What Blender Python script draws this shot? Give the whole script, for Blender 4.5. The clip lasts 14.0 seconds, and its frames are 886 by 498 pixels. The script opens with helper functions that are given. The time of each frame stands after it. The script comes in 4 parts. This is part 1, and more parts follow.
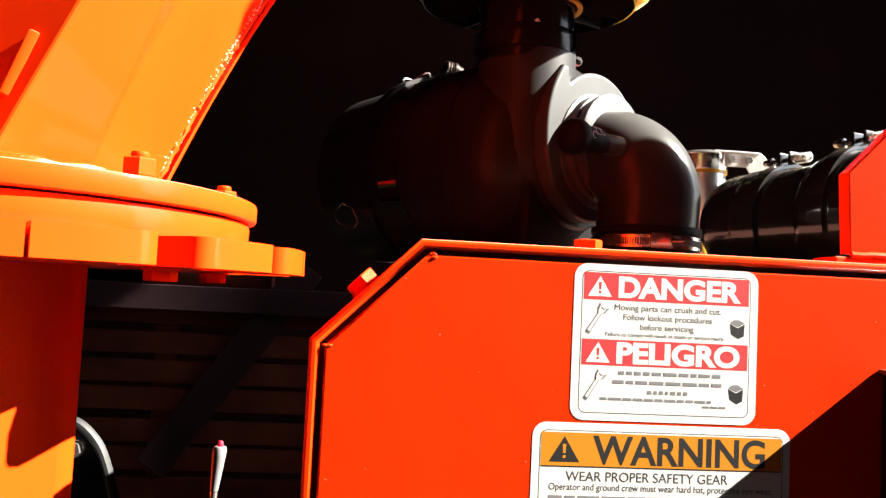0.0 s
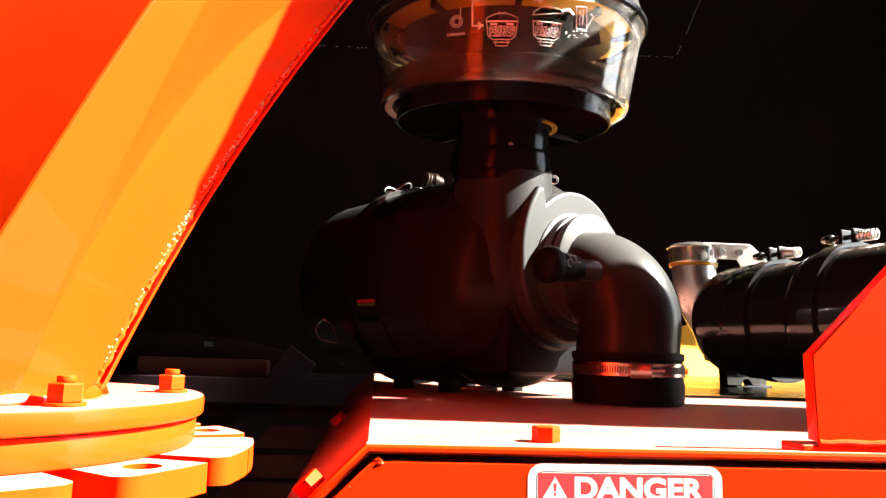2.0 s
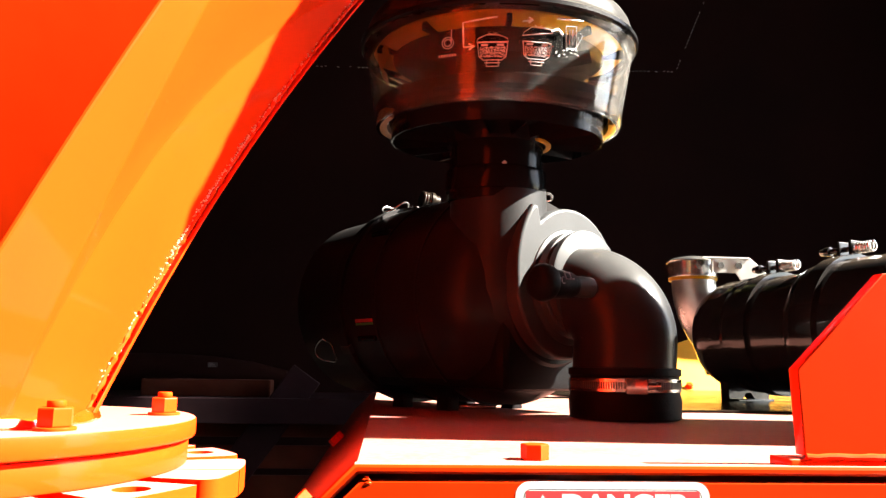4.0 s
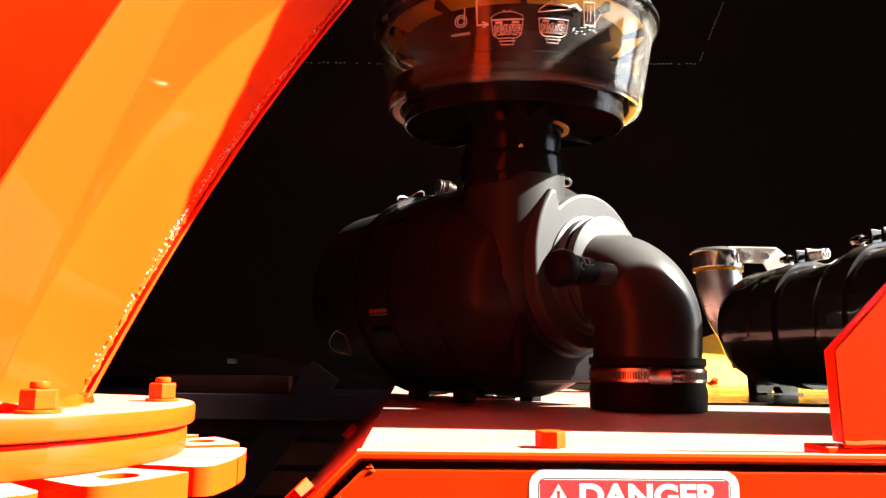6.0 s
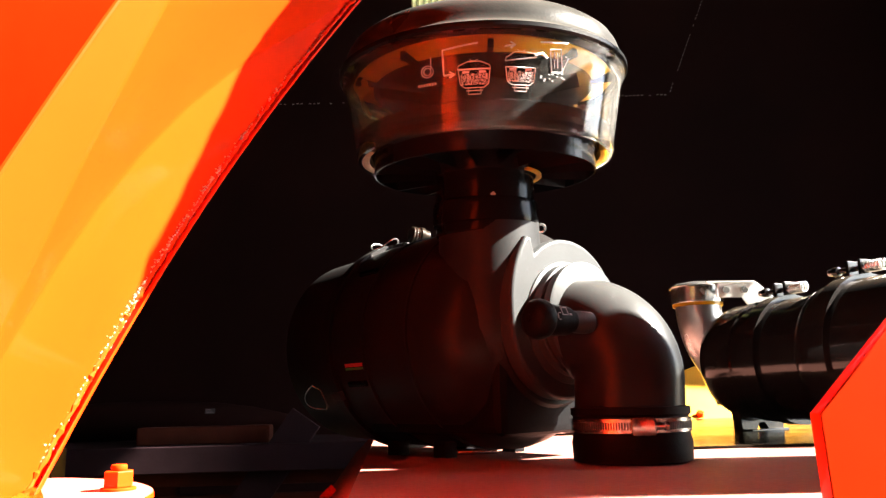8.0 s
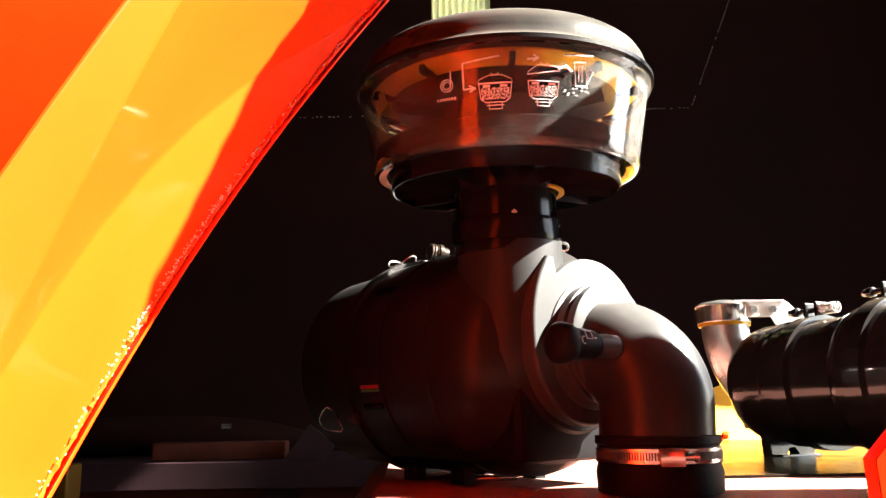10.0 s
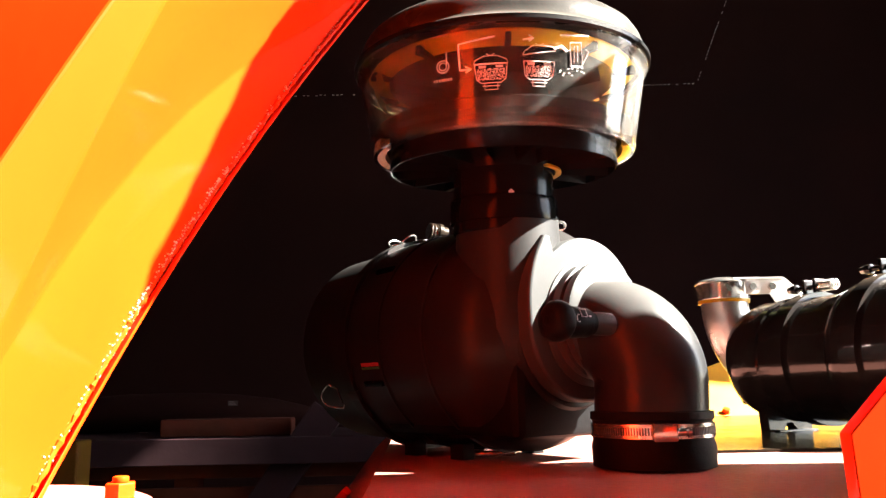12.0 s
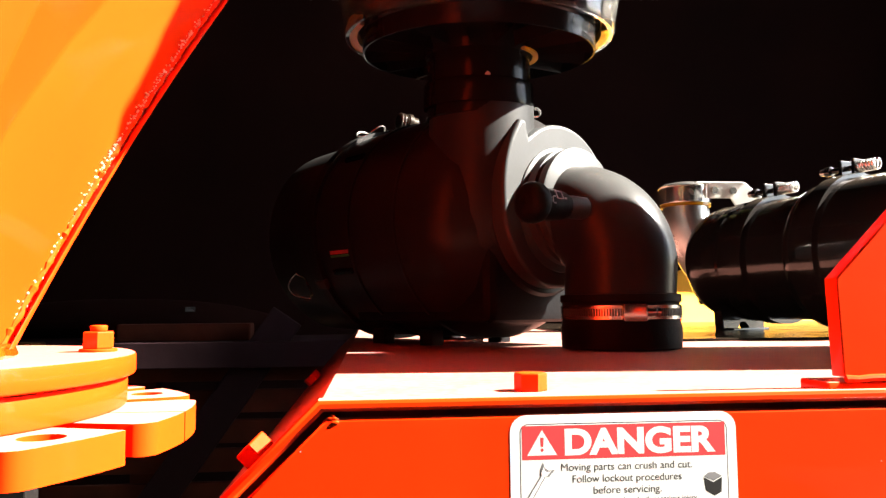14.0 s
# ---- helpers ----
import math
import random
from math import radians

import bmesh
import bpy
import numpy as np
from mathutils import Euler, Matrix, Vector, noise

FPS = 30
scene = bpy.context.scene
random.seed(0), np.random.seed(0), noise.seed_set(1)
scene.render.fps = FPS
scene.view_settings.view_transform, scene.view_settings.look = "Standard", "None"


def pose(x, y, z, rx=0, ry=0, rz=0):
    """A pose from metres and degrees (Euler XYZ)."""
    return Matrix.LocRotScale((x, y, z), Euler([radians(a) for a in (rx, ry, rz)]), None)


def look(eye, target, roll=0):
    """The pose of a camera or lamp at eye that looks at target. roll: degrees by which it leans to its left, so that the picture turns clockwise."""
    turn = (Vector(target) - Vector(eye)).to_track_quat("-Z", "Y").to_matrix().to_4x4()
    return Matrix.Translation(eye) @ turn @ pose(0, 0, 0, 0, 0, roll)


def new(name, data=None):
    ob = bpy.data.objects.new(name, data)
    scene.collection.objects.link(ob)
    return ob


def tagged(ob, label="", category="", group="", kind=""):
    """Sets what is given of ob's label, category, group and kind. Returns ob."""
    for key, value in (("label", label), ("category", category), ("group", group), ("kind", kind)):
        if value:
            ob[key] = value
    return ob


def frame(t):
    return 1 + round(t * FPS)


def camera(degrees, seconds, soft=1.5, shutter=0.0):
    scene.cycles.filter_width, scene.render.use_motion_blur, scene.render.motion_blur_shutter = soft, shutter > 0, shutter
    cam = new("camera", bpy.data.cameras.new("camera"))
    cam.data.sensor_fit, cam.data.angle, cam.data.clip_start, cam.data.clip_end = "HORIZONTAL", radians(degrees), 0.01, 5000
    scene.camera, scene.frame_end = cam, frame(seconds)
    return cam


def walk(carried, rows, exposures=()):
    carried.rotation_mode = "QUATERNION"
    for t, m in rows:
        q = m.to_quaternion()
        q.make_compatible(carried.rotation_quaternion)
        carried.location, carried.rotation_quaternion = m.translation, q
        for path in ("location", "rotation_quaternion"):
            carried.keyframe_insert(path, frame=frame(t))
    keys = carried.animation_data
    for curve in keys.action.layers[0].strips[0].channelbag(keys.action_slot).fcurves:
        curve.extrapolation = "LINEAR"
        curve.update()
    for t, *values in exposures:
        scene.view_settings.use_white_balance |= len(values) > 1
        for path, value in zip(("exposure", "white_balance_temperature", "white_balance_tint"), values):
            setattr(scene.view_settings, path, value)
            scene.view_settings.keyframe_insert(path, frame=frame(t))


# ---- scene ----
cam = camera(60.6, 14.0, soft=1.3)

PATH = [
    (0, (-0.136, -0.491, 1.165), (0.049, 1.498, 1.28), 2.8),
    (0.5, (-0.108, -0.487, 1.258), (-0.032, 1.498, 1.496), 2.4),
    (1, (-0.084, -0.476, 1.27), (0.023, 1.5, 1.559), 2.0),
    (1.5, (-0.094, -0.484, 1.262), (0.044, 1.49, 1.558), 2.0),
    (2, (-0.1, -0.487, 1.259), (0.062, 1.489, 1.522), 1.7),
    (2.2, (-0.099, -0.489, 1.268), (0.071, 1.486, 1.533), 1.2),
    (4.3, (-0.087, -0.495, 1.257), (0.047, 1.473, 1.587), 0.8),
    (4.5, (-0.087, -0.493, 1.255), (0.016, 1.471, 1.615), 0.4),
    (5, (-0.078, -0.487, 1.261), (-0.007, 1.483, 1.598), 0.9),
    (5.5, (-0.07, -0.475, 1.255), (0.0, 1.498, 1.579), 1.0),
    (6, (-0.076, -0.463, 1.25), (0.013, 1.512, 1.553), 0.8),
    (6.5, (-0.071, -0.462, 1.249), (0.024, 1.514, 1.538), -0.1),
    (7, (-0.076, -0.468, 1.251), (0.0, 1.51, 1.539), -0.1),
    (7.5, (-0.067, -0.457, 1.262), (0.065, 1.511, 1.594), -0.7),
    (8, (-0.066, -0.447, 1.277), (0.073, 1.51, 1.665), -1.4),
    (8.2, (-0.071, -0.444, 1.277), (0.056, 1.504, 1.716), -1.1),
    (10.3, (-0.06, -0.416, 1.297), (0.021, 1.538, 1.717), -1.1),
    (10.5, (-0.054, -0.416, 1.3), (0.019, 1.536, 1.726), -1.4),
    (11, (-0.052, -0.428, 1.301), (0.018, 1.526, 1.725), -0.8),
    (11.5, (-0.058, -0.432, 1.299), (0.011, 1.526, 1.7), -0.6),
    (12, (-0.054, -0.429, 1.292), (0.019, 1.536, 1.655), -1.0),
    (12.5, (-0.044, -0.405, 1.251), (0.072, 1.581, 1.465), -0.6),
    (13, (-0.05, -0.396, 1.248), (0.1, 1.59, 1.428), -0.5),
    (13.5, (-0.06, -0.405, 1.246), (0.068, 1.584, 1.414), -0.1),
    (14, (-0.077, -0.41, 1.247), (0.115, 1.575, 1.405), -0.5),
]
EXPOSURE = [(0, 3.66), (0.8, 3.83), (5.0, 3.83), (6.0, 3.72), (7.3, 3.72), (8.2, 4.16), (10.4, 4.46), (12.0, 4.52), (12.5, 4.62), (12.9, 4.25), (13.4, 3.88), (14, 3.80)]
walk(cam, [(t, look(eye, target, roll)) for t, eye, target, roll in PATH], EXPOSURE)

# ---- light ----
SUN_AZ, SUN_EL = radians(5.6), radians(38.5)      # from +x, a little from the camera's side
SUN = Vector((math.cos(SUN_EL) * math.cos(SUN_AZ), -math.cos(SUN_EL) * math.sin(SUN_AZ), math.sin(SUN_EL)))
world = bpy.data.worlds.new("sky")
scene.world = world
world.use_nodes = True
wn = world.node_tree
sky = wn.nodes.new("ShaderNodeTexSky")
sky.sky_type, sky.sun_disc = "NISHITA", False
sky.sun_elevation, sky.sun_rotation = SUN_EL, radians(95.6)
wn.links.new(sky.outputs[0], wn.nodes["Background"].inputs[0])
wn.nodes["Background"].inputs[1].default_value = 0.055
sun = new("sun", bpy.data.lights.new("sun", "SUN"))
sun.data.energy, sun.data.angle, sun.data.color = 5.0, radians(0.5), (1.0, 0.93, 0.82)
sun.matrix_world = look(SUN * 8 + Vector((0, 0, 1.2)), (0, 0, 1.2))


# ---- materials ----
def material(name, color, rough=0.5, metal=0.0, vary=0.12, scale=8.0, bump=0.0, bump_scale=120.0, coat=0.0,
             dust=0.0, dust_color=(0.45, 0.38, 0.3), spec=0.5, rough_vary=0.1, settled_lit=0.0, settled_lit_color=(0.55, 0.42, 0.33), settled_lit_from=0.8):
    m = bpy.data.materials.new(name)
    m.use_nodes = True
    t = m.node_tree
    b = t.nodes["Principled BSDF"]
    co = t.nodes.new("ShaderNodeTexCoord").outputs["Object"]
    n1 = t.nodes.new("ShaderNodeTexNoise")
    n1.inputs["Scale"].default_value, n1.inputs["Detail"].default_value = scale, 6
    t.links.new(co, n1.inputs["Vector"])
    ramp = t.nodes.new("ShaderNodeMapRange")
    ramp.inputs["From Min"].default_value, ramp.inputs["From Max"].default_value = 0.3, 0.7
    ramp.inputs["To Min"].default_value, ramp.inputs["To Max"].default_value = 1 - vary, 1 + vary
    t.links.new(n1.outputs["Fac"], ramp.inputs["Value"])
    mul = t.nodes.new("ShaderNodeVectorMath")
    mul.operation = "SCALE"
    mul.inputs[0].default_value = color
    t.links.new(ramp.outputs[0], mul.inputs["Scale"])
    out = mul.outputs[0]
    if dust:
        n2 = t.nodes.new("ShaderNodeTexNoise")
        n2.inputs["Scale"].default_value, n2.inputs["Detail"].default_value = scale * 9, 10
        n2.inputs["Roughness"].default_value = 0.75
        t.links.new(co, n2.inputs["Vector"])
        r2 = t.nodes.new("ShaderNodeMapRange")
        r2.inputs["From Min"].default_value, r2.inputs["From Max"].default_value = 0.42, 0.78
        r2.inputs["To Max"].default_value = dust
        t.links.new(n2.outputs["Fac"], r2.inputs["Value"])
        mix = t.nodes.new("ShaderNodeMix")
        mix.data_type = "RGBA"
        t.links.new(r2.outputs[0], mix.inputs["Factor"])
        t.links.new(out, mix.inputs["A"])
        mix.inputs["B"].default_value = (*dust_color, 1)
        out = mix.outputs["Result"]
    # upward faces paled: lying dust, and on some paints sunlit tops too
    if settled_lit:
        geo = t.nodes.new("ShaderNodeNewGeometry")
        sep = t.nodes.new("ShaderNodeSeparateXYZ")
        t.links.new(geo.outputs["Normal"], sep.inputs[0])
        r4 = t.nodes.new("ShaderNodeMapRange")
        r4.inputs["From Min"].default_value, r4.inputs["From Max"].default_value = settled_lit_from, 1.0
        r4.inputs["To Max"].default_value = settled_lit
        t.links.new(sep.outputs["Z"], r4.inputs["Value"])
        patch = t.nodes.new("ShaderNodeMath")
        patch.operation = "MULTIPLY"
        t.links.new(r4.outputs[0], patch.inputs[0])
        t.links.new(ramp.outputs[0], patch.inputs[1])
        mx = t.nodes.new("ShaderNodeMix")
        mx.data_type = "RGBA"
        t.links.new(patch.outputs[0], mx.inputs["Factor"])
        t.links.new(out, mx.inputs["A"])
        mx.inputs["B"].default_value = (*settled_lit_color, 1)
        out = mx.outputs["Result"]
    t.links.new(out, b.inputs["Base Color"])
    rr = t.nodes.new("ShaderNodeMapRange")
    rr.inputs["To Min"].default_value, rr.inputs["To Max"].default_value = max(rough - rough_vary, 0.02), rough + rough_vary
    t.links.new(n1.outputs["Fac"], rr.inputs["Value"])
    t.links.new(rr.outputs[0], b.inputs["Roughness"])
    b.inputs["Metallic"].default_value = metal
    b.inputs["Specular IOR Level"].default_value = spec
    b.inputs["Coat Weight"].default_value = coat
    b.inputs["Coat Roughness"].default_value = 0.06
    if bump:
        n3 = t.nodes.new("ShaderNodeTexNoise")
        n3.inputs["Scale"].default_value, n3.inputs["Detail"].default_value = bump_scale, 4
        t.links.new(co, n3.inputs["Vector"])
        bp = t.nodes.new("ShaderNodeBump")
        bp.inputs["Strength"].default_value, bp.inputs["Distance"].default_value = bump, 0.002
        t.links.new(n3.outputs["Fac"], bp.inputs["Height"])
        t.links.new(bp.outputs[0], b.inputs["Normal"])
    return m


# pale tops of the red enamel stand for dust and sun sheen
RED = material("orange_red_enamel", (0.80, 0.0330, 0.0018), 0.45, vary=0.15, scale=3, bump=0.09, bump_scale=28, coat=0.24, dust=0.0, dust_color=(0.75, 0.16, 0.06), settled_lit=0.34, spec=0.03)
BOLTRED = material("orange_red_bolt_paint", (0.80, 0.036, 0.0020), 0.50, vary=0.08, scale=30, bump=0.1, bump_scale=200, spec=0.03, coat=0.10)
TOP = material("dusty_enamel_top", (0.25, 0.090, 0.070), 0.52, vary=0.15, scale=14, bump=0.12, bump_scale=160, spec=0.22, dust=0.75, dust_color=(0.31, 0.225, 0.185))
WELD = material("painted_weld", (0.80, 0.034, 0.0015), 0.16, vary=0.1, scale=40, bump=0.3, bump_scale=420, coat=1.0, spec=0.8)
# painted spatter given a pale metal colour to imitate sun glints
GLINT_SPATTER = material("glint_pale_spatter", (0.80, 0.36, 0.27), 0.33, metal=0.75, vary=0.2, scale=60, bump=0.2, bump_scale=500, spec=0.6)
# black moulding made paler to carry the sun on the outlet scroll
PLASTIC = material("black_plastic_lit", (0.0330, 0.0345, 0.0355), 0.46, vary=0.15, scale=9, bump=0.05, bump_scale=420, dust=0.3, dust_color=(0.030, 0.030, 0.028), spec=0.13, rough_vary=0.05, settled_lit=0.25, settled_lit_color=(0.052, 0.053, 0.053))
# same moulding as PLASTIC, darkened to stand for the body's shade
CASING_SHADED = material("black_plastic_shaded", (0.0130, 0.0118, 0.0116), 0.34, vary=0.15, scale=9, bump=0.04, bump_scale=420, dust=0.15, dust_color=(0.020, 0.019, 0.018), spec=0.10, rough_vary=0.05, settled_lit=0.5, settled_lit_color=(0.060, 0.062, 0.063))
TOWER = material("grey_black_plastic", (0.0175, 0.0178, 0.0182), 0.42, vary=0.15, scale=9, bump=0.05, bump_scale=420, dust=0.2, dust_color=(0.028, 0.028, 0.027), spec=0.11, rough_vary=0.05)
GLOSSP = material("glossy_black_plastic", (0.006, 0.006, 0.0065), 0.16, vary=0.15, scale=12, bump=0.03, bump_scale=200, dust=0.10, dust_color=(0.02, 0.02, 0.019), spec=0.07, rough_vary=0.05)
LID = material("dusty_black_lid", (0.006, 0.006, 0.0065), 0.30, vary=0.35, scale=14, bump=0.1, bump_scale=300, dust=0.12, dust_color=(0.046, 0.044, 0.039), spec=0.14, settled_lit=0.95, settled_lit_color=(0.075, 0.071, 0.062), settled_lit_from=0.10)
# hose paled towards its top for dust and for the sun there
HOSE = material("smooth_black_rubber", (0.0145, 0.0152, 0.0165), 0.30, vary=0.2, scale=9, bump=0.05, bump_scale=300, dust=0.15, dust_color=(0.025, 0.024, 0.022), spec=0.12, rough_vary=0.06, settled_lit=0.8, settled_lit_color=(0.070, 0.070, 0.067), settled_lit_from=0.25)
RUBBER = material("black_rubber", (0.0050, 0.0050, 0.0055), 0.55, vary=0.2, scale=20, bump=0.15, bump_scale=300, spec=0.06)
ENAMEL = material("black_enamel", (0.009, 0.008, 0.008), 0.17, vary=0.1, scale=8, bump=0.05, bump_scale=80, coat=0.35, spec=0.25, dust=0.10, dust_color=(0.06, 0.05, 0.04), settled_lit=0.35, settled_lit_color=(0.16, 0.12, 0.08))
STEEL = material("zinc_steel", (0.60, 0.585, 0.56), 0.24, metal=0.93, vary=0.12, scale=30, bump=0.08, bump_scale=300)
ZINC = material("bright_zinc_sheet", (0.52, 0.515, 0.50), 0.35, metal=0.15, vary=0.06, scale=20, bump=0.05, bump_scale=200)
PIPE = material("aluminised_pipe", (0.50, 0.51, 0.50), 0.30, metal=0.92, vary=0.15, scale=25, bump=0.1, bump_scale=250)
AMBER = material("amber_plastic", (0.46, 0.23, 0.003), 0.3, vary=0.1, scale=12, bump=0.04)
WHITE = material("white_vinyl", (0.8, 0.8, 0.79), 0.4, vary=0.02, scale=30)
INK = material("black_ink", (0.015, 0.014, 0.014), 0.5, vary=0.02)
DARKINK = material("faded_black_ink", (0.05, 0.05, 0.052), 0.5, vary=0.05)
GREYINK = material("grey_ink", (0.22, 0.22, 0.23), 0.5, vary=0.05)
SIGNRED = material("red_ink", (0.62, 0.055, 0.060), 0.4, vary=0.02, scale=30)
SIGNORANGE = material("orange_ink", (0.72, 0.26, 0.015), 0.4, vary=0.02, scale=30)
GREENINK = material("green_ink", (0.05, 0.35, 0.08), 0.35, vary=0.02, scale=30)
PRINT = material("white_print", (0.70, 0.78, 0.79), 0.5, vary=0.05)
TARP = material("black_tarpaulin", (0.0145, 0.0048, 0.0038), 0.8, vary=0.3, scale=1.2, bump=0.3, bump_scale=25, spec=0.04)
THREAD = material("pale_thread", (0.34, 0.33, 0.31), 0.7)
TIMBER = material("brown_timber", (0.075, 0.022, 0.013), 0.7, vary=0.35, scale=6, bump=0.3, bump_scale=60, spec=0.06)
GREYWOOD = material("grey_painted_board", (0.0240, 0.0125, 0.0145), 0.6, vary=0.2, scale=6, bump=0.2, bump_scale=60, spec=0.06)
ASPHALT = material("dark_floor", (0.011, 0.010, 0.0095), 0.8, vary=0.3, scale=3, bump=0.4, bump_scale=60)
BROWNSHEET = material("dark_brown_gloss", (0.0080, 0.0052, 0.0034), 0.22, vary=0.3, scale=10, bump=0.12, bump_scale=26, spec=0.16, dust=0.25, dust_color=(0.03, 0.02, 0.012))
YARD = material("pale_concrete", (0.10, 0.096, 0.089), 0.8, vary=0.2, scale=0.8, bump=0.3, bump_scale=30)
# bronze darkened in colour where the port should lie in shade
BRONZE_SHADED = material("bronze_shaded", (0.020, 0.013, 0.008), 0.30, metal=0.4, vary=0.2, scale=40, bump=0.1)
GRIP = material("grey_grip", (0.11, 0.11, 0.11), 0.4, vary=0.1, scale=60)
FENDER = material("dull_grey_enamel", (0.013, 0.0135, 0.014), 0.5, vary=0.2, scale=12, bump=0.05)
REDTIP = material("red_tip", (0.6, 0.01, 0.03), 0.35, vary=0.05)
# deck enamel turned yellow to carry the glare of direct sun
DECK_SUNLIT = material("enamel_sunlit_yellow", (0.78, 0.36, 0.035), 0.4, vary=0.08, scale=8, bump=0.05)
YELLOW = material("yellow_enamel", (0.075, 0.034, 0.0015), 0.4, vary=0.1, scale=8)


def clear_material(name, color, rough, ior, haze):
    m = bpy.data.materials.new(name)
    m.use_nodes = True
    b = m.node_tree.nodes["Principled BSDF"]
    b.inputs["Base Color"].default_value = (*color, 1)
    b.inputs["Roughness"].default_value = rough
    b.inputs["IOR"].default_value = ior
    b.inputs["Transmission Weight"].default_value = 1.0
    t = m.node_tree
    n = t.nodes.new("ShaderNodeTexNoise")
    n.inputs["Scale"].default_value, n.inputs["Detail"].default_value, n.inputs["Roughness"].default_value = 13, 10, 0.72
    t.links.new(t.nodes.new("ShaderNodeTexCoord").outputs["Object"], n.inputs["Vector"])
    r = t.nodes.new("ShaderNodeMapRange")
    r.inputs["From Min"].default_value, r.inputs["From Max"].default_value = 0.4, 0.75
    r.inputs["To Min"].default_value, r.inputs["To Max"].default_value = haze * 0.4, haze * 2.2
    t.links.new(n.outputs["Fac"], r.inputs["Value"])
    d = t.nodes.new("ShaderNodeBsdfDiffuse")
    d.inputs[0].default_value = (0.6, 0.58, 0.54, 1)
    mx = t.nodes.new("ShaderNodeMixShader")
    t.links.new(r.outputs[0], mx.inputs[0])
    t.links.new(b.outputs[0], mx.inputs[1])
    t.links.new(d.outputs[0], mx.inputs[2])
    t.links.new(mx.outputs[0], t.nodes["Material Output"].inputs["Surface"])
    return m


CLEAR = clear_material("clear_polycarbonate", (0.96, 0.955, 0.94), 0.02, 1.36, 0.036)


def translucent_material(name, color):
    m = bpy.data.materials.new(name)
    m.use_nodes = True
    t = m.node_tree
    tr = t.nodes.new("ShaderNodeBsdfTranslucent")
    tr.inputs[0].default_value = (*color, 1)
    df = t.nodes.new("ShaderNodeBsdfDiffuse")
    df.inputs[0].default_value = (*color, 1)
    mx = t.nodes.new("ShaderNodeMixShader")
    mx.inputs[0].default_value = 0.25
    t.links.new(tr.outputs[0], mx.inputs[1])
    t.links.new(df.outputs[0], mx.inputs[2])
    t.links.new(mx.outputs[0], t.nodes["Material Output"].inputs["Surface"])
    return m


SHEET = translucent_material("yellowed_fibreglass", (0.78, 0.68, 0.28))


# ---- shape helpers ----
def thing(name, at=(0, 0, 0), label="", category="", group="", kind="", turn=None):
    ob = new(name)
    ob.empty_display_size = 0.05
    ob.matrix_world = Matrix.Translation(at) @ (turn or Matrix())
    bpy.context.view_layer.update()
    return tagged(ob, label, category, group, kind)


def mesh_of(bm, name, mat, smooth=35):
    bmesh.ops.recalc_face_normals(bm, faces=bm.faces)
    me = bpy.data.meshes.new(name)
    if smooth:
        for f in bm.faces:
            f.smooth = True
        lim = radians(smooth)
        for e in bm.edges:
            e.smooth = len(e.link_faces) == 2 and e.calc_face_angle(0) < lim
            if e.smooth and e.calc_face_angle(0) > 0.1:      # broad flat faces keep flat shading
                a, b = sorted(f.calc_area() for f in e.link_faces)
                e.smooth = b < 12 * a
    bm.to_mesh(me)
    bm.free()
    me.materials.append(mat)
    return me


def part(name, bm, mat, parent, label="", smooth=35, kind=""):
    """One mesh, given in the world's metres, under a thing or a part."""
    ob = new(name, mesh_of(bm, name, mat, smooth))
    if parent is not None:
        ob.parent = parent
        ob.matrix_parent_inverse = world_of(parent).inverted()
    return tagged(ob, label, kind=kind)


def world_of(ob):
    bpy.context.view_layer.update()
    return ob.matrix_world.copy()


def structure(name, bm, mat, label, category, smooth=35):
    return tagged(part(name, bm, mat, None, smooth=smooth), label, category, kind="structure")


def box(x0, x1, y0, y1, z0, z1, bevel=0.0, bm=None, m=None, seg=2):
    bm2 = bmesh.new()
    bmesh.ops.create_cube(bm2, size=1)
    bmesh.ops.transform(bm2, matrix=Matrix.Translation(((x0 + x1) / 2, (y0 + y1) / 2, (z0 + z1) / 2)) @ Matrix.Diagonal((x1 - x0, y1 - y0, z1 - z0, 1)), verts=bm2.verts)
    if bevel:
        bmesh.ops.bevel(bm2, geom=bm2.edges[:], offset=bevel, segments=seg, affect="EDGES", profile=0.5)
    return joined(bm2, bm, m)


def joined(bm2, bm=None, m=None):
    if m is not None:
        bmesh.ops.transform(bm2, matrix=m, verts=bm2.verts)
    if bm is None:
        return bm2
    me = bpy.data.meshes.new("tmp")
    bm2.to_mesh(me)
    bm2.free()
    bm.from_mesh(me)
    bpy.data.meshes.remove(me)
    return bm


def lathe(profile, m=None, seg=64, bm=None, closed=False, arc=None):
    """Spin (r, z) pairs round z; closed joins the last pair to the first."""
    b = bmesh.new()
    n = seg if arc is None else seg + 1
    a0, a1 = (0, 2 * math.pi) if arc is None else arc
    rings = []
    for r, z in profile:
        if r < 1e-6:
            rings.append([b.verts.new((0, 0, z))])
        else:
            rings.append([b.verts.new((r * math.cos(a0 + (a1 - a0) * k / seg), r * math.sin(a0 + (a1 - a0) * k / seg), z)) for k in range(n)])
    pairs = list(zip(rings, rings[1:])) + ([(rings[-1], rings[0])] if closed else [])
    for p, q in pairs:
        for k in range(seg):
            j = (k + 1) % n
            f = [p[k % len(p)], p[j % len(p)], q[j % len(q)], q[k % len(q)]]
            u = []
            for v in f:
                if v not in u:
                    u.append(v)
            if len(u) > 2:
                b.faces.new(u)
    return joined(b, bm, m)


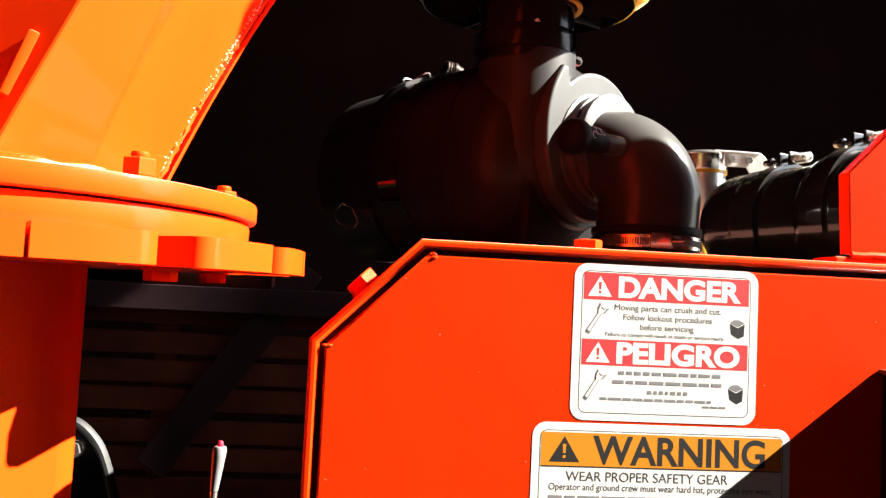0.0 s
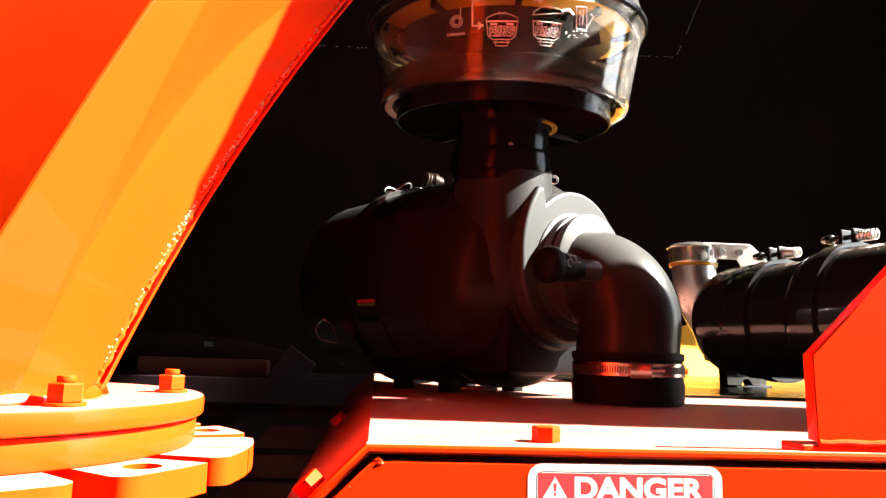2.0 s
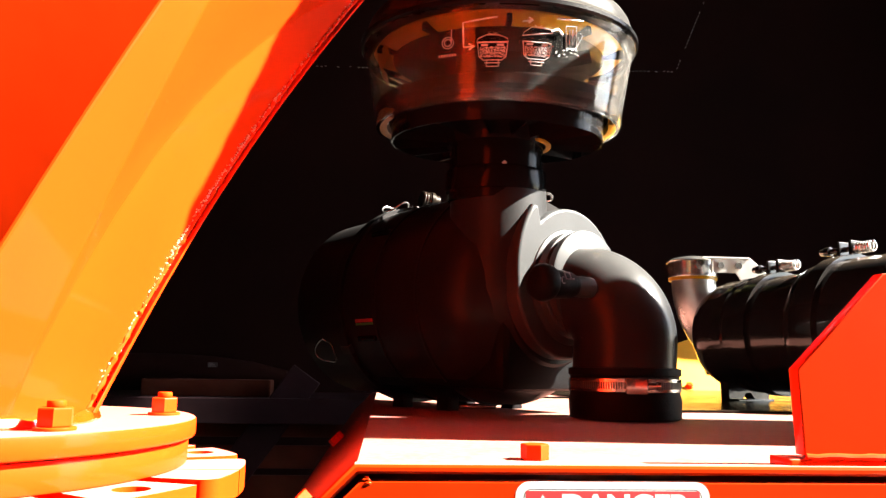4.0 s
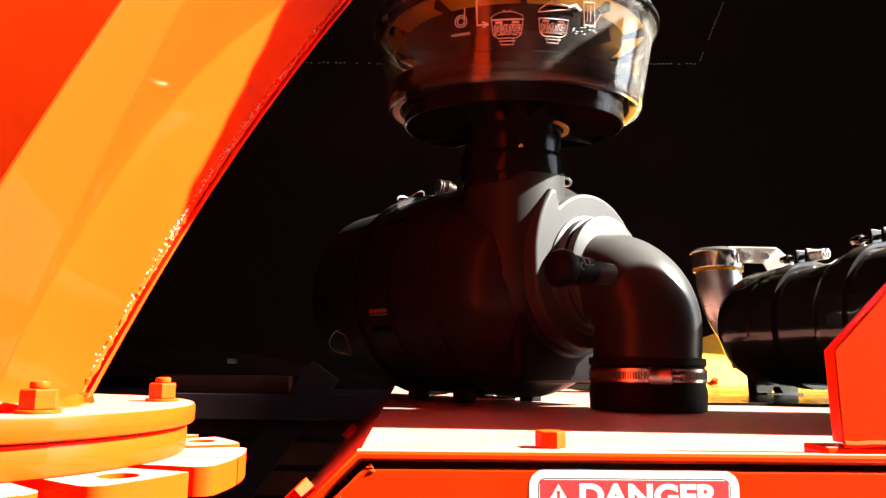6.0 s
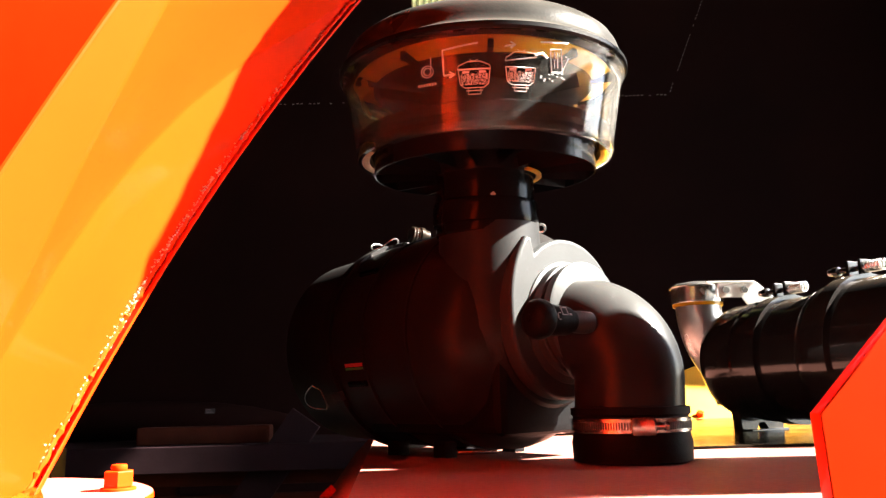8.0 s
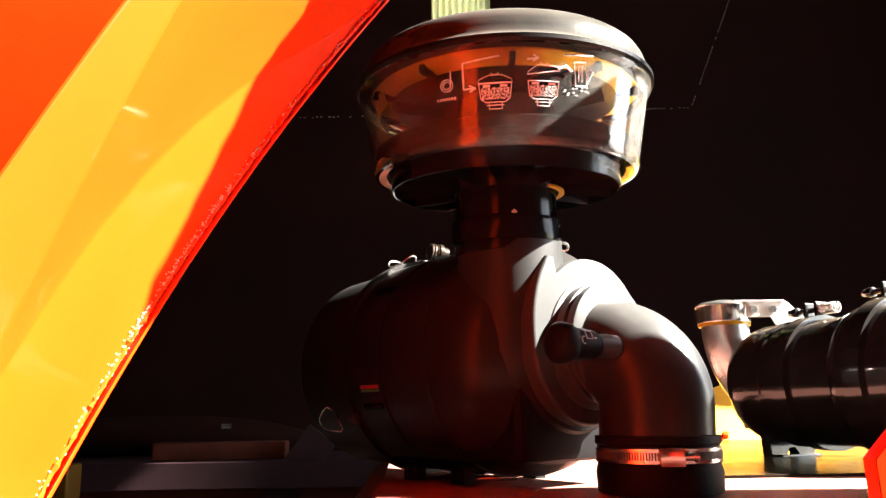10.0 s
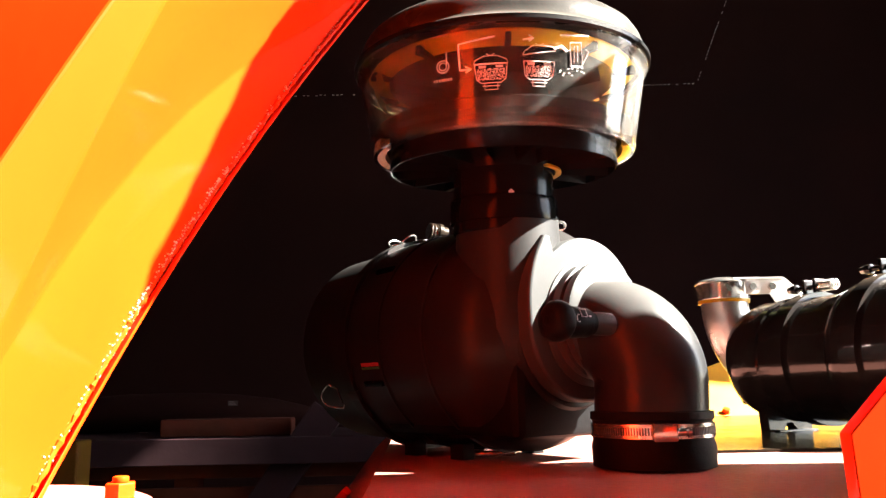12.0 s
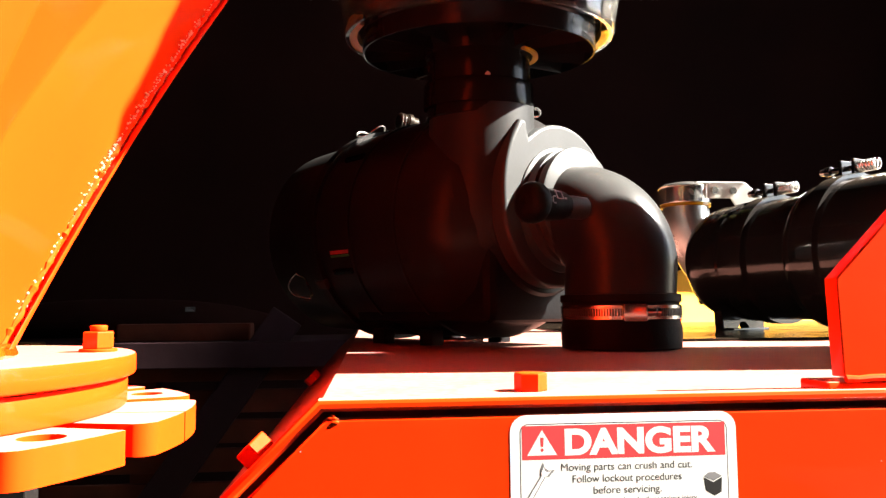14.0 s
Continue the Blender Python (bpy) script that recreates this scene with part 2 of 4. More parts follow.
def disc(r, z0, z1, m=None, bevel=0.001, seg=64, bm=None):
    c = min(bevel, r * 0.5, (z1 - z0) * 0.45)
    return lathe([(0, z0), (r - c, z0), (r - c * 0.3, z0 + c * 0.3), (r, z0 + c), (r, z1 - c), (r - c * 0.3, z1 - c * 0.3), (r - c, z1), (0, z1)], m, seg, bm)


def sweep(points, radius, seg=12, bm=None, m=None, caps=True, flat=1.0):
    """A tube along points; radius a number or one for each point."""
    b = bmesh.new()
    pts = [Vector(p) for p in points]
    rad = radius if isinstance(radius, (list, tuple)) else [radius] * len(pts)
    up, rings = None, []
    for k, p in enumerate(pts):
        d = (pts[min(k + 1, len(pts) - 1)] - pts[max(k - 1, 0)]).normalized()
        if up is None:
            up = d.orthogonal().normalized()
        up = (up - d * up.dot(d)).normalized()
        side = d.cross(up)
        rings.append([b.verts.new(p + rad[k] * (math.cos(a) * up + flat * math.sin(a) * side)) for a in (2 * math.pi * j / seg for j in range(seg))])
    for p, q in zip(rings, rings[1:]):
        for j in range(seg):
            b.faces.new((p[j], p[(j + 1) % seg], q[(j + 1) % seg], q[j]))
    if caps:
        b.faces.new(rings[0]), b.faces.new(rings[-1])
    return joined(b, bm, m)


def prism(outline, depth, m=None, bevel=0.0, bm=None, seg=2):
    """A flat outline in x, y, raised by depth along z."""
    b = bmesh.new()
    vs = [b.verts.new((x, y, 0)) for x, y in outline]
    f = b.faces.new(vs)
    r = bmesh.ops.extrude_face_region(b, geom=[f])
    bmesh.ops.translate(b, vec=(0, 0, depth), verts=[v for v in r["geom"] if isinstance(v, bmesh.types.BMVert)])
    bmesh.ops.recalc_face_normals(b, faces=b.faces)
    if bevel:
        flat = [e for e in b.edges if abs(e.verts[0].co.z - e.verts[1].co.z) < 1e-7]
        bmesh.ops.bevel(b, geom=flat, offset=bevel, segments=seg, affect="EDGES", profile=0.5)
    return joined(b, bm, m)


def rounded(w, h, r, n=6, cx=0.0, cy=0.0):
    pts = []
    for sx, sy, a in ((1, 1, 0), (-1, 1, 90), (-1, -1, 180), (1, -1, 270)):
        for k in range(n + 1):
            t = radians(a + 90 * k / n)
            pts.append((cx + sx * (w / 2 - r) + r * math.cos(t), cy + sy * (h / 2 - r) + r * math.sin(t)))
    return pts


def aim(at, direction, spin=0.0):
    """A pose whose z runs along direction."""
    return Matrix.Translation(at) @ Vector(direction).to_track_quat("Z", "Y").to_matrix().to_4x4() @ Matrix.Rotation(spin, 4, "Z")


FRONT = Matrix(((1, 0, 0, 0), (0, 0, -1, 0), (0, 1, 0, 0), (0, 0, 0, 1)))   # x, y, depth -> x, -depth, y


def hexagon(r, turn=0.0):
    return [(r * math.cos(radians(60 * k) + turn), r * math.sin(radians(60 * k) + turn)) for k in range(6)]


def bolt(m, mat, across=0.019, head=0.0115, label="", washer=True, stud=0.0, group="", turn=0.785):
    """A hex bolt; m puts its seat at the origin and its axis along z."""
    t = thing("bolt", m.translation, label, "bolt", group)
    if washer:
        part("washer", disc(across * 0.66, 0, 0.0022, m, 0.0006, 32), mat, t)
    z0 = 0.0022 if washer else 0.0
    b = prism(hexagon(across * 0.577, turn), head, m @ Matrix.Translation((0, 0, z0)), 0.0009)
    part("head", b, mat, t)
    if stud:
        part("stud", disc(across * 0.3, z0 + head, z0 + head + stud, m, 0.001, 20), mat, t)
    return t


# ---- the shed ----
FLOOR, CEIL, WEST, EAST, NORTH, SOUTH = 0.0, 5.2, -5.0, 4.2, 4.1, -4.5
structure("floor", box(WEST - 0.1, EAST, SOUTH - 0.1, NORTH + 0.1, -0.2, FLOOR), ASPHALT, "dark grey worn concrete floor of the shed", "floor")
structure("ground", box(EAST, 400, -300, 300, -0.2, FLOOR - 0.004), YARD, "pale sunlit concrete yard outside the shed", "ground")
WX0, WX1, WZ0, WZ1 = 0.09, 0.48, 3.6, 4.9      # opening for the corrugated light
structure("wall_north", joined(box(WX1, EAST, NORTH, NORTH + 0.1, 0, CEIL), box(WEST, WX0, NORTH, NORTH + 0.1, 0, CEIL)), TARP, "black tarpaulin wall with stitched seams", "wall")
structure("wall_north_sill", joined(box(WX0, WX1, NORTH, NORTH + 0.1, 0, WZ0), box(WX0, WX1, NORTH, NORTH + 0.1, WZ1, CEIL)), TARP, "black tarpaulin wall below and above the light panel", "wall")
structure("wall_west", box(WEST - 0.1, WEST, SOUTH, NORTH + 0.1, 0, CEIL), TARP, "black tarpaulin side wall", "wall")
structure("wall_south", box(WEST - 0.1, EAST, SOUTH - 0.1, SOUTH, 0, CEIL), TARP, "black tarpaulin wall behind the machine", "wall")
structure("ceiling", box(WEST - 0.1, EAST, SOUTH - 0.1, NORTH + 0.1, CEIL, CEIL + 0.1), TARP, "black tarpaulin roof", "ceiling")
east = joined(box(EAST - 0.1, EAST, SOUTH, -0.80, 0, CEIL), box(EAST - 0.1, EAST, 1.65, NORTH, 0, CEIL))
structure("wall_east", east, TARP, "black tarpaulin wall with a wide opening to the sun", "wall")

# corrugated translucent light in the back wall
bm = bmesh.new()
cols = 73
grid = [[bm.verts.new((WX0 + (WX1 - WX0) * k / (cols - 1), NORTH + 0.03 + 0.016 * math.sin(2 * math.pi * 9 * k / (cols - 1)), z)) for k in range(cols)] for z in (WZ0, WZ1)]
for k in range(cols - 1):
    bm.faces.new((grid[0][k], grid[0][k + 1], grid[1][k + 1], grid[1][k]))
structure("window_1", bm, SHEET, "yellowed corrugated fibreglass light panel in the wall", "window")

# pale stitching along the tarpaulin's seams
bm = bmesh.new()
def stitches(a, b, step=0.026, drop=0.0):
    a, b = Vector(a), Vector(b)
    n = int((b - a).length / step)
    d = (b - a).normalized()
    for k in range(n):
        if random.random() < 0.25:
            continue
        p = a.lerp(b, k / n) + Vector((0, 0, random.uniform(-0.0025, 0.0025) - drop * math.sin(math.pi * k / n)))
        box(-0.0065, 0.0065, -0.003, 0.003, -0.0016, 0.0016, bm=bm, m=Matrix.Translation(p) @ d.to_track_quat("X", "Z").to_matrix().to_4x4())
stitches((-2.2, NORTH - 0.004, 3.10), (1.76, NORTH - 0.004, 3.19), drop=0.02)
stitches((1.76, NORTH - 0.004, 3.19), (2.12, NORTH - 0.004, 4.05))
structure("trim", bm, THREAD, "pale stitched seam thread on the tarpaulin", "seam", smooth=0)

# unseen shadow caster beside the machine, its outline cut to shape the shade
structure("post", joined(prism([(0.120, 0), (0.240, 0), (0.240, 3.40), (-0.150, 3.40), (-0.150, 2.60), (0.105, 2.36), (0.111, 2.235), (0.103, 2.20), (0.091, 2.165), (0.079, 2.131), (0.067, 2.102), (0.056, 2.088), (0.120, 2.088)], 0.10, Matrix(((0, 0, 1, 0.62), (1, 0, 0, 0), (0, 1, 0, 0), (0, 0, 0, 1)))), joined(box(0.62, 0.72, 0.2405, 0.388, 0, 2.03, 0.006), box(0.62, 0.72, 0.3885, 0.462, 0, 1.58, 0.006))), ENAMEL, "unseen black shadow caster with a stepped top", "post")

# ---- belt guard housing ----
TOPZ = 1.2
guard = thing("belt_guard", (0.2, 0.4, 0), "orange-red enamelled steel belt guard housing with chamfered corner", "machine housing")
OUT = [(-0.172, 0.45), (0.80, 0.45), (0.80, TOPZ - 0.0015), (-0.104, TOPZ - 0.0015), (-0.172, 1.1315)]
def inset(pts, d):
    n, out = len(pts), []
    for k in range(n):
        p, q, r = (Vector((*pts[(k + j) % n], 0)) for j in (-1, 0, 1))
        a, b = (q - p).normalized(), (r - q).normalized()
        na, nb = Vector((-a.y, a.x, 0)), Vector((-b.y, b.x, 0))
        h = (na + nb) / (1 + na.dot(nb))
        out.append((q.x + d * h.x, q.y + d * h.y))
    return out
# body behind the panel
part("body", prism(inset(OUT, 0.001), 1.79, FRONT @ Matrix.Translation((0, 0, -1.80)), 0.002), TOP, guard, "dusty orange-red sheet steel body")
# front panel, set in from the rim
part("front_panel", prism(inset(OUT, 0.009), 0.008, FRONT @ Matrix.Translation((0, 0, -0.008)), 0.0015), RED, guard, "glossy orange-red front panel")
# raised rim round the panel
bm = bmesh.new()
section = [(-0.001, 0.0100), (-0.001, 0.0024), (-0.0002, 0.0005), (0.0012, -0.0005), (0.0033, -0.0005), (0.0047, 0.0005), (0.0055, 0.0024), (0.0055, 0.0100)]
loops = [[bm.verts.new((x, y, z)) for x, z in inset(OUT, d)] for d, y in section]
for a, b in zip(loops, loops[1:] + loops[:1]):
    for k in range(len(a)):
        bm.faces.new((a[k], a[(k + 1) % len(a)], b[(k + 1) % len(a)], b[k]))
bmesh.ops.recalc_face_normals(bm, faces=bm.faces)
part("rim", bm, RED, guard, "rounded orange-red rim flange")
bm = bmesh.new()
for k in range(70):
    p = (random.uniform(-0.16, 0.21), random.uniform(0.95, 1.19))
    r = random.uniform(0.0002, 0.00055)
    prism([(p[0] + r * random.uniform(0.6, 1.3) * math.cos(a), p[1] + r * random.uniform(0.6, 1.3) * math.sin(a)) for a in (1.05 * j for j in range(6))], 0.00004, FRONT, 0, bm)
part("paint_fleck", bm, GREYINK, guard, "scattered pale flecks in the paint", smooth=0, kind="stuff")
# weld gobs in the rim's corners
for cx, cz in ((-0.098, 1.1885), (-0.163, 1.1255)):
    bm = bmesh.new()
    for k in range(5):
        c = Vector((cx + random.uniform(-0.003, 0.004), 0.0004, cz + random.uniform(-0.001, 0.003)))
        bmesh.ops.create_icosphere(bm, subdivisions=2, radius=random.uniform(0.0009, 0.0018), matrix=Matrix.Translation(c) @ Matrix.Diagonal((1.5, 0.5, 0.8, 1)))
    part("weld", bm, WELD, guard, "lumpy painted weld")

# bolts on the guard
bolt(Matrix.Translation((0.0195, 0.046, TOPZ - 0.0028)), BOLTRED, 0.0172, 0.0112, "orange-red painted hex bolt on the guard's top", washer=False, group="guard bolts", turn=0.785)
bolt(aim((-0.1375, 0.032, 1.1650), (-0.70, 0, 0.714)), BOLTRED, 0.0195, 0.0105, "orange-red painted hex bolt on the guard's chamfer", washer=False, group="guard bolts", turn=0.2)
bolt(aim((-0.1475, 0.60, 1.1552), (-0.70, 0, 0.714)), BOLTRED, 0.0195, 0.0105, "orange-red painted hex bolt on the guard's chamfer", washer=False, group="guard bolts", turn=0.4)

# upright fin bracket
fin = thing("fin_bracket", (0.3, 0.02, TOPZ), "orange-red steel gusset bracket with chamfered top corner", "bracket")
FO = [(0.194, TOPZ + 0.006), (0.43, TOPZ + 0.006), (0.43, 1.330), (0.258, 1.330), (0.192, 1.263)]
part("plate", prism(FO, 0.0120, FRONT @ Matrix.Translation((0, 0, -0.0180)), 0.0012), RED, fin)
part("foot", box(0.183, 0.42, 0.0045, 0.033, TOPZ - 0.0045, TOPZ + 0.0035, 0.0012), RED, fin)
bm = bmesh.new()
sweep([(0.195 + 0.225 * k / 30, 0.0056 + random.uniform(-0.0006, 0.0006), TOPZ + 0.0052 + random.uniform(-0.0004, 0.0004)) for k in range(31)], [0.0022 + random.uniform(-0.0004, 0.0004) for k in range(31)], 8, bm)
part("weld", bm, BOLTRED, fin)

# dark latch block on the panel, at its far end
latch = thing("latch_box", (0.26, -0.06, 1.06), "black enamelled latch box on the guard panel", "latch")
part("body", box(0.2135, 0.34, -0.13, 0.0, 0.98, 1.126, 0.003), ENAMEL, latch)
part("lid", box(0.2115, 0.345, -0.133, 0.0, 1.1225, 1.1275, 0.001), ENAMEL, latch)


# ---- decals ----
def text_mesh(body, size, name, mat, parent, x, z, y, width=None, bold=0.0, label="", shear=0.0):
    cu = bpy.data.curves.new(name, "FONT")
    cu.body, cu.size, cu.offset, cu.align_x, cu.align_y, cu.shear = body, size, bold, "CENTER", "CENTER", shear
    ob = bpy.data.objects.new("tmp", cu)
    scene.collection.objects.link(ob)
    bpy.context.view_layer.update()
    me = bpy.data.meshes.new_from_object(ob.evaluated_get(bpy.context.evaluated_depsgraph_get()))
    bpy.data.objects.remove(ob)
    xs = [v.co.x for v in me.vertices]
    ys = [v.co.y for v in me.vertices]
    k = width / (max(xs) - min(xs)) if width else 1
    cx, cy = (max(xs) + min(xs)) / 2, (max(ys) + min(ys)) / 2
    for v in me.vertices:
        v.co = (x + (v.co.x - cx) * k, y, z + (v.co.y - cy))
    me.materials.clear()
    me.materials.append(mat)
    o = new(name, me)
    o.parent = parent
    o.matrix_parent_inverse = world_of(parent).inverted()
    return tagged(o, label)


def flat(outline, y, mat, name, parent, t=0.00001, label=""):
    return part(name, prism(outline, t, FRONT @ Matrix.Translation((0, 0, -y - t * 0)), 0), mat, parent, label, smooth=0)


def bars(parent, x0, x1, z, h, y, mat, name="text_bar", words=6):
    """A line of writing too small to read, as bars."""
    w = (x1 - x0) / words
    x = x0
    rnd = random.Random(int(z * 1e5))
    bm = bmesh.new()
    while x < x1 - 0.002:
        e = min(x + w * rnd.uniform(0.5, 1.3), x1)
        prism([(x, z - h / 2), (e, z - h / 2), (e, z + h / 2), (x, z + h / 2)], 0.00004, FRONT @ Matrix.Translation((0, 0, -y)), 0, bm)
        x = e + h * 0.8
    return part(name, bm, mat, parent, smooth=0)


def rect(x0, x1, z0, z1):
    return [(x0, z0), (x1, z0), (x1, z1), (x0, z1)]


def triangle_mark(parent, x, z, w, h, y, fill, mark):
    flat([(x - w / 2, z - h / 2), (x + w / 2, z - h / 2), (x, z + h / 2)], y, fill, "warning_triangle", parent)
    flat([(x - w * 0.04, z - h * 0.16), (x + w * 0.04, z - h * 0.16), (x + w * 0.06, z + h * 0.2), (x - w * 0.06, z + h * 0.2)], y - 0.00002, mark, "exclamation_mark", parent)
    flat(rounded(w * 0.1, w * 0.1, w * 0.04, 3, x, z - h * 0.29), y - 0.00002, mark, "exclamation_dot", parent)


# danger decal: x -0.002..0.125, z 1.087..1.189
Y0 = -0.0001
dec = thing("danger_decal", (0.0615, 0, 1.138), "white and red bilingual danger decal on the guard panel", "decal")
flat(rounded(0.127, 0.103, 0.009, 6, 0.0615, 1.1378), Y0 + 0.0002, WHITE, "backing", dec, 0.0002)
flat(rounded(0.1165, 0.0935, 0.0048, 6, 0.0615, 1.1378), Y0, INK, "border_line", dec)
flat(rounded(0.1155, 0.0925, 0.0044, 6, 0.0615, 1.1378), Y0 - 0.00002, WHITE, "field", dec)
YA = Y0 - 0.00004
for z0, z1, word, wx0 in ((1.1655, 1.1835, "DANGER", 0.0255), (1.1225, 1.1395, "PELIGRO", 0.0255)):
    flat(rect(0.0045, 0.1185, z0, z1), YA, SIGNRED, "red_band", dec)
    triangle_mark(dec, 0.0155, (z0 + z1) / 2, 0.0165, 0.0135, YA - 0.00002, WHITE, SIGNRED)
    text_mesh(word, 0.0185, "heading", WHITE, dec, 0.0705, (z0 + z1) / 2, YA - 0.00003, 0.085, 0.00085)
for z, txt, w, sz in ((1.1605, "Moving parts can crush and cut.", 0.0735, 0.0056), (1.1542, "Follow lockout procedures", 0.061, 0.0056), (1.1480, "before servicing.", 0.038, 0.0056)):
    text_mesh(txt, sz, "text_line", DARKINK, dec, 0.0625, z, YA - 0.00002, w)
text_mesh("Failure to comply will result in death or serious injury.", 0.0034, "text_line", DARKINK, dec, 0.0610, 1.1428, YA - 0.00002, 0.082)
for z, a, b2 in ((1.1180, 0.030, 0.100), (1.1120, 0.026, 0.104), (1.1058, 0.050, 0.078)):
    bars(dec, a, b2, z, 0.0021, YA, GREYINK, words=10)
bars(dec, 0.018, 0.094, 1.1008, 0.0016, YA, GREYINK, words=11)
bars(dec, 0.088, 0.104, 1.0975, 0.0012, YA, GREYINK, words=3)
for zc in (1.1530, 1.1095):
    # open-ended wrench and a hex nut
    M2 = Matrix.Translation((0.0135, 0, zc)) @ Matrix.Rotation(radians(-58), 4, "Y")
    bm = bmesh.new()
    ring = [(-0.011, -0.0016), (0.005, -0.0012), (0.0062, -0.003), (0.0105, -0.0038), (0.0085, -0.0012), (0.0085, 0.0012), (0.0105, 0.0038), (0.0062, 0.003), (0.005, 0.0012), (-0.011, 0.0016)]
    prism(ring, 0.00004, M2 @ FRONT @ Matrix.Translation((0, 0, -YA)), 0, bm)
    part("wrench_drawing", bm, GREYINK, dec, smooth=0)
    M3 = M2 @ Matrix.Diagonal((0.86, 1, 0.62, 1)) @ FRONT @ Matrix.Translation((0, 0, -YA + 0.00006))
    part("wrench_fill", prism(ring, 0.00004, M3, 0), WHITE, dec, smooth=0)
    flat([(0.1055, zc + 0.0005), (0.1065, zc - 0.0065), (0.1115, zc - 0.0095), (0.1155, zc - 0.0075), (0.116, zc + 0.0005), (0.111, zc - 0.0022)], YA, INK, "nut_drawing", dec)
    flat([(0.1055, zc + 0.001), (0.111, zc - 0.0015), (0.116, zc + 0.001), (0.112, zc + 0.0033), (0.108, zc + 0.003)], YA, GREYINK, "nut_top_drawing", dec)

# warning decal: x -0.026..0.150, top z 1.086
dec = thing("warning_decal", (0.062, 0, 1.02), "white and orange safety gear warning decal", "decal")
flat(rounded(0.176, 0.150, 0.009, 6, 0.062, 1.0095), Y0 + 0.0002, WHITE, "backing", dec, 0.0002)
flat(rounded(0.166, 0.140, 0.005, 6, 0.062, 1.0095), Y0, INK, "border_line", dec)
flat(rounded(0.165, 0.139, 0.0045, 6, 0.062, 1.0095), Y0 - 0.00002, WHITE, "field", dec)
flat(rect(-0.0200, 0.144, 1.0565, 1.0780), YA, SIGNORANGE, "orange_band", dec)
flat(rect(-0.0200, 0.144, 1.0558, 1.0565), YA - 0.00002, INK, "band_line", dec)
triangle_mark(dec, -0.0045, 1.0672, 0.0205, 0.0165, YA - 0.00002, INK, SIGNORANGE)
text_mesh("WARNING", 0.0255, "heading", INK, dec, 0.0735, 1.0672, YA - 0.00003, 0.118, 0.0006)
text_mesh("WEAR PROPER SAFETY GEAR", 0.0088, "subheading", DARKINK, dec, 0.052, 1.0500, YA - 0.00002, 0.110)
text_mesh("Operator and ground crew must wear hard hat, protective eye wear,", 0.0062, "text_line", DARKINK, dec, 0.062, 1.0425, YA - 0.00002, 0.152)
for k in range(5):
    bars(dec, -0.014, 0.138 - 0.006 * (k % 2), 1.0362 - 0.0063 * k, 0.0024, YA, GREYINK, words=12)

# ---- discharge chute ----
CX, CY = -0.3935, 0.0535
chute = thing("discharge_chute", (CX, CY, 1.16), "orange-red enamelled steel discharge chute leaning from a round flange", "chute")
Mc = Matrix.Translation((CX, CY, 0))
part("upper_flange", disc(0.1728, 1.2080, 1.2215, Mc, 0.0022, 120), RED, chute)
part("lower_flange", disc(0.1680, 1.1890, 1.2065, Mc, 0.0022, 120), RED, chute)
HX, HY = -0.384, 0.020                          # centre of the hood's foot
RC, ZB, ZT, TWIST = 0.104, 1.2205, 1.78, radians(21)
# index plate with lobes
bm = bmesh.new()
R0, R1 = 0.160, 0.2095
outline, holes = [], []
# six repeats of a drilled lobe, a block, a saw slit and a second block
for k in range(6):
    for a0, a1, round0, round1, drilled in ((-38.0, -20.0, 1, 0, 1), (-14.7, -1.5, 1, 0, 0), (-0.9, 16.5, 0, 1, 0)):
        side0 = [(a0, R0), (a0, R1 - 0.009), (a0 + 0.7, R1 - 0.0035), (a0 + 2.2, R1)] if round0 else [(a0, R0), (a0, R1)]
        side1 = [(a1 - 2.2, R1), (a1 - 0.7, R1 - 0.0035), (a1, R1 - 0.009), (a1, R0)] if round1 else [(a1, R1), (a1, R0)]
        tip = [(a0 + (a1 - a0) * q, R1) for q in (0.25, 0.5, 0.75)]
        outline += [(CX + r * math.cos(radians(a + 60 * k)), CY + r * math.sin(radians(a + 60 * k))) for a, r in side0 + tip + side1]
        if drilled:
            c = radians(-28.4 + 60 * k)
            holes.append([(CX + 0.187 * math.cos(c) + 0.0108 * math.cos(t), CY + 0.187 * math.sin(c) + 0.0108 * math.sin(t)) for t in (2 * math.pi * j / 16 for j in range(16))])
Z0, Z1 = 1.1720, 1.1890
for z in (Z0, Z1):
    edges = []
    for loop in [outline] + holes:
        vs = [bm.verts.new((x, y, z)) for x, y in loop]
        edges += [bm.edges.new((vs[j], vs[(j + 1) % len(vs)])) for j in range(len(vs))]
    bmesh.ops.triangle_fill(bm, edges=edges, use_beauty=True, normal=(0, 0, 1))
for loop in [outline] + holes:
    lo = [bm.verts.new((x, y, Z0)) for x, y in loop]
    hi = [bm.verts.new((x, y, Z1)) for x, y in loop]
    for j in range(len(lo)):
        i = (j + 1) % len(lo)
        bm.faces.new((lo[j], lo[i], hi[i], hi[j]))
bmesh.ops.remove_doubles(bm, verts=bm.verts, dist=1e-6)
part("index_plate", bm, RED, chute, "toothed orange-red index plate with drilled lobes")
part("hood_weld", sweep([(HX + (RC - 0.001) * math.cos(a), HY + (RC - 0.001) * math.sin(a), 1.223 + 0.0006 * math.sin(17 * a)) for a in (2 * math.pi * k / 120 for k in range(121))], [0.0055 + random.uniform(-0.0008, 0.0008) for k in range(121)], 8), WELD, chute, "painted weld ring at the hood's foot")
part("base_tube", prism(rounded(0.098, 0.098, 0.018, 6), 0.6225, Mc @ Matrix.Translation((0, 0, 0.55)) @ Matrix.Rotation(radians(45), 4, "Z")), RED, chute, "orange-red square tube with rounded corners")
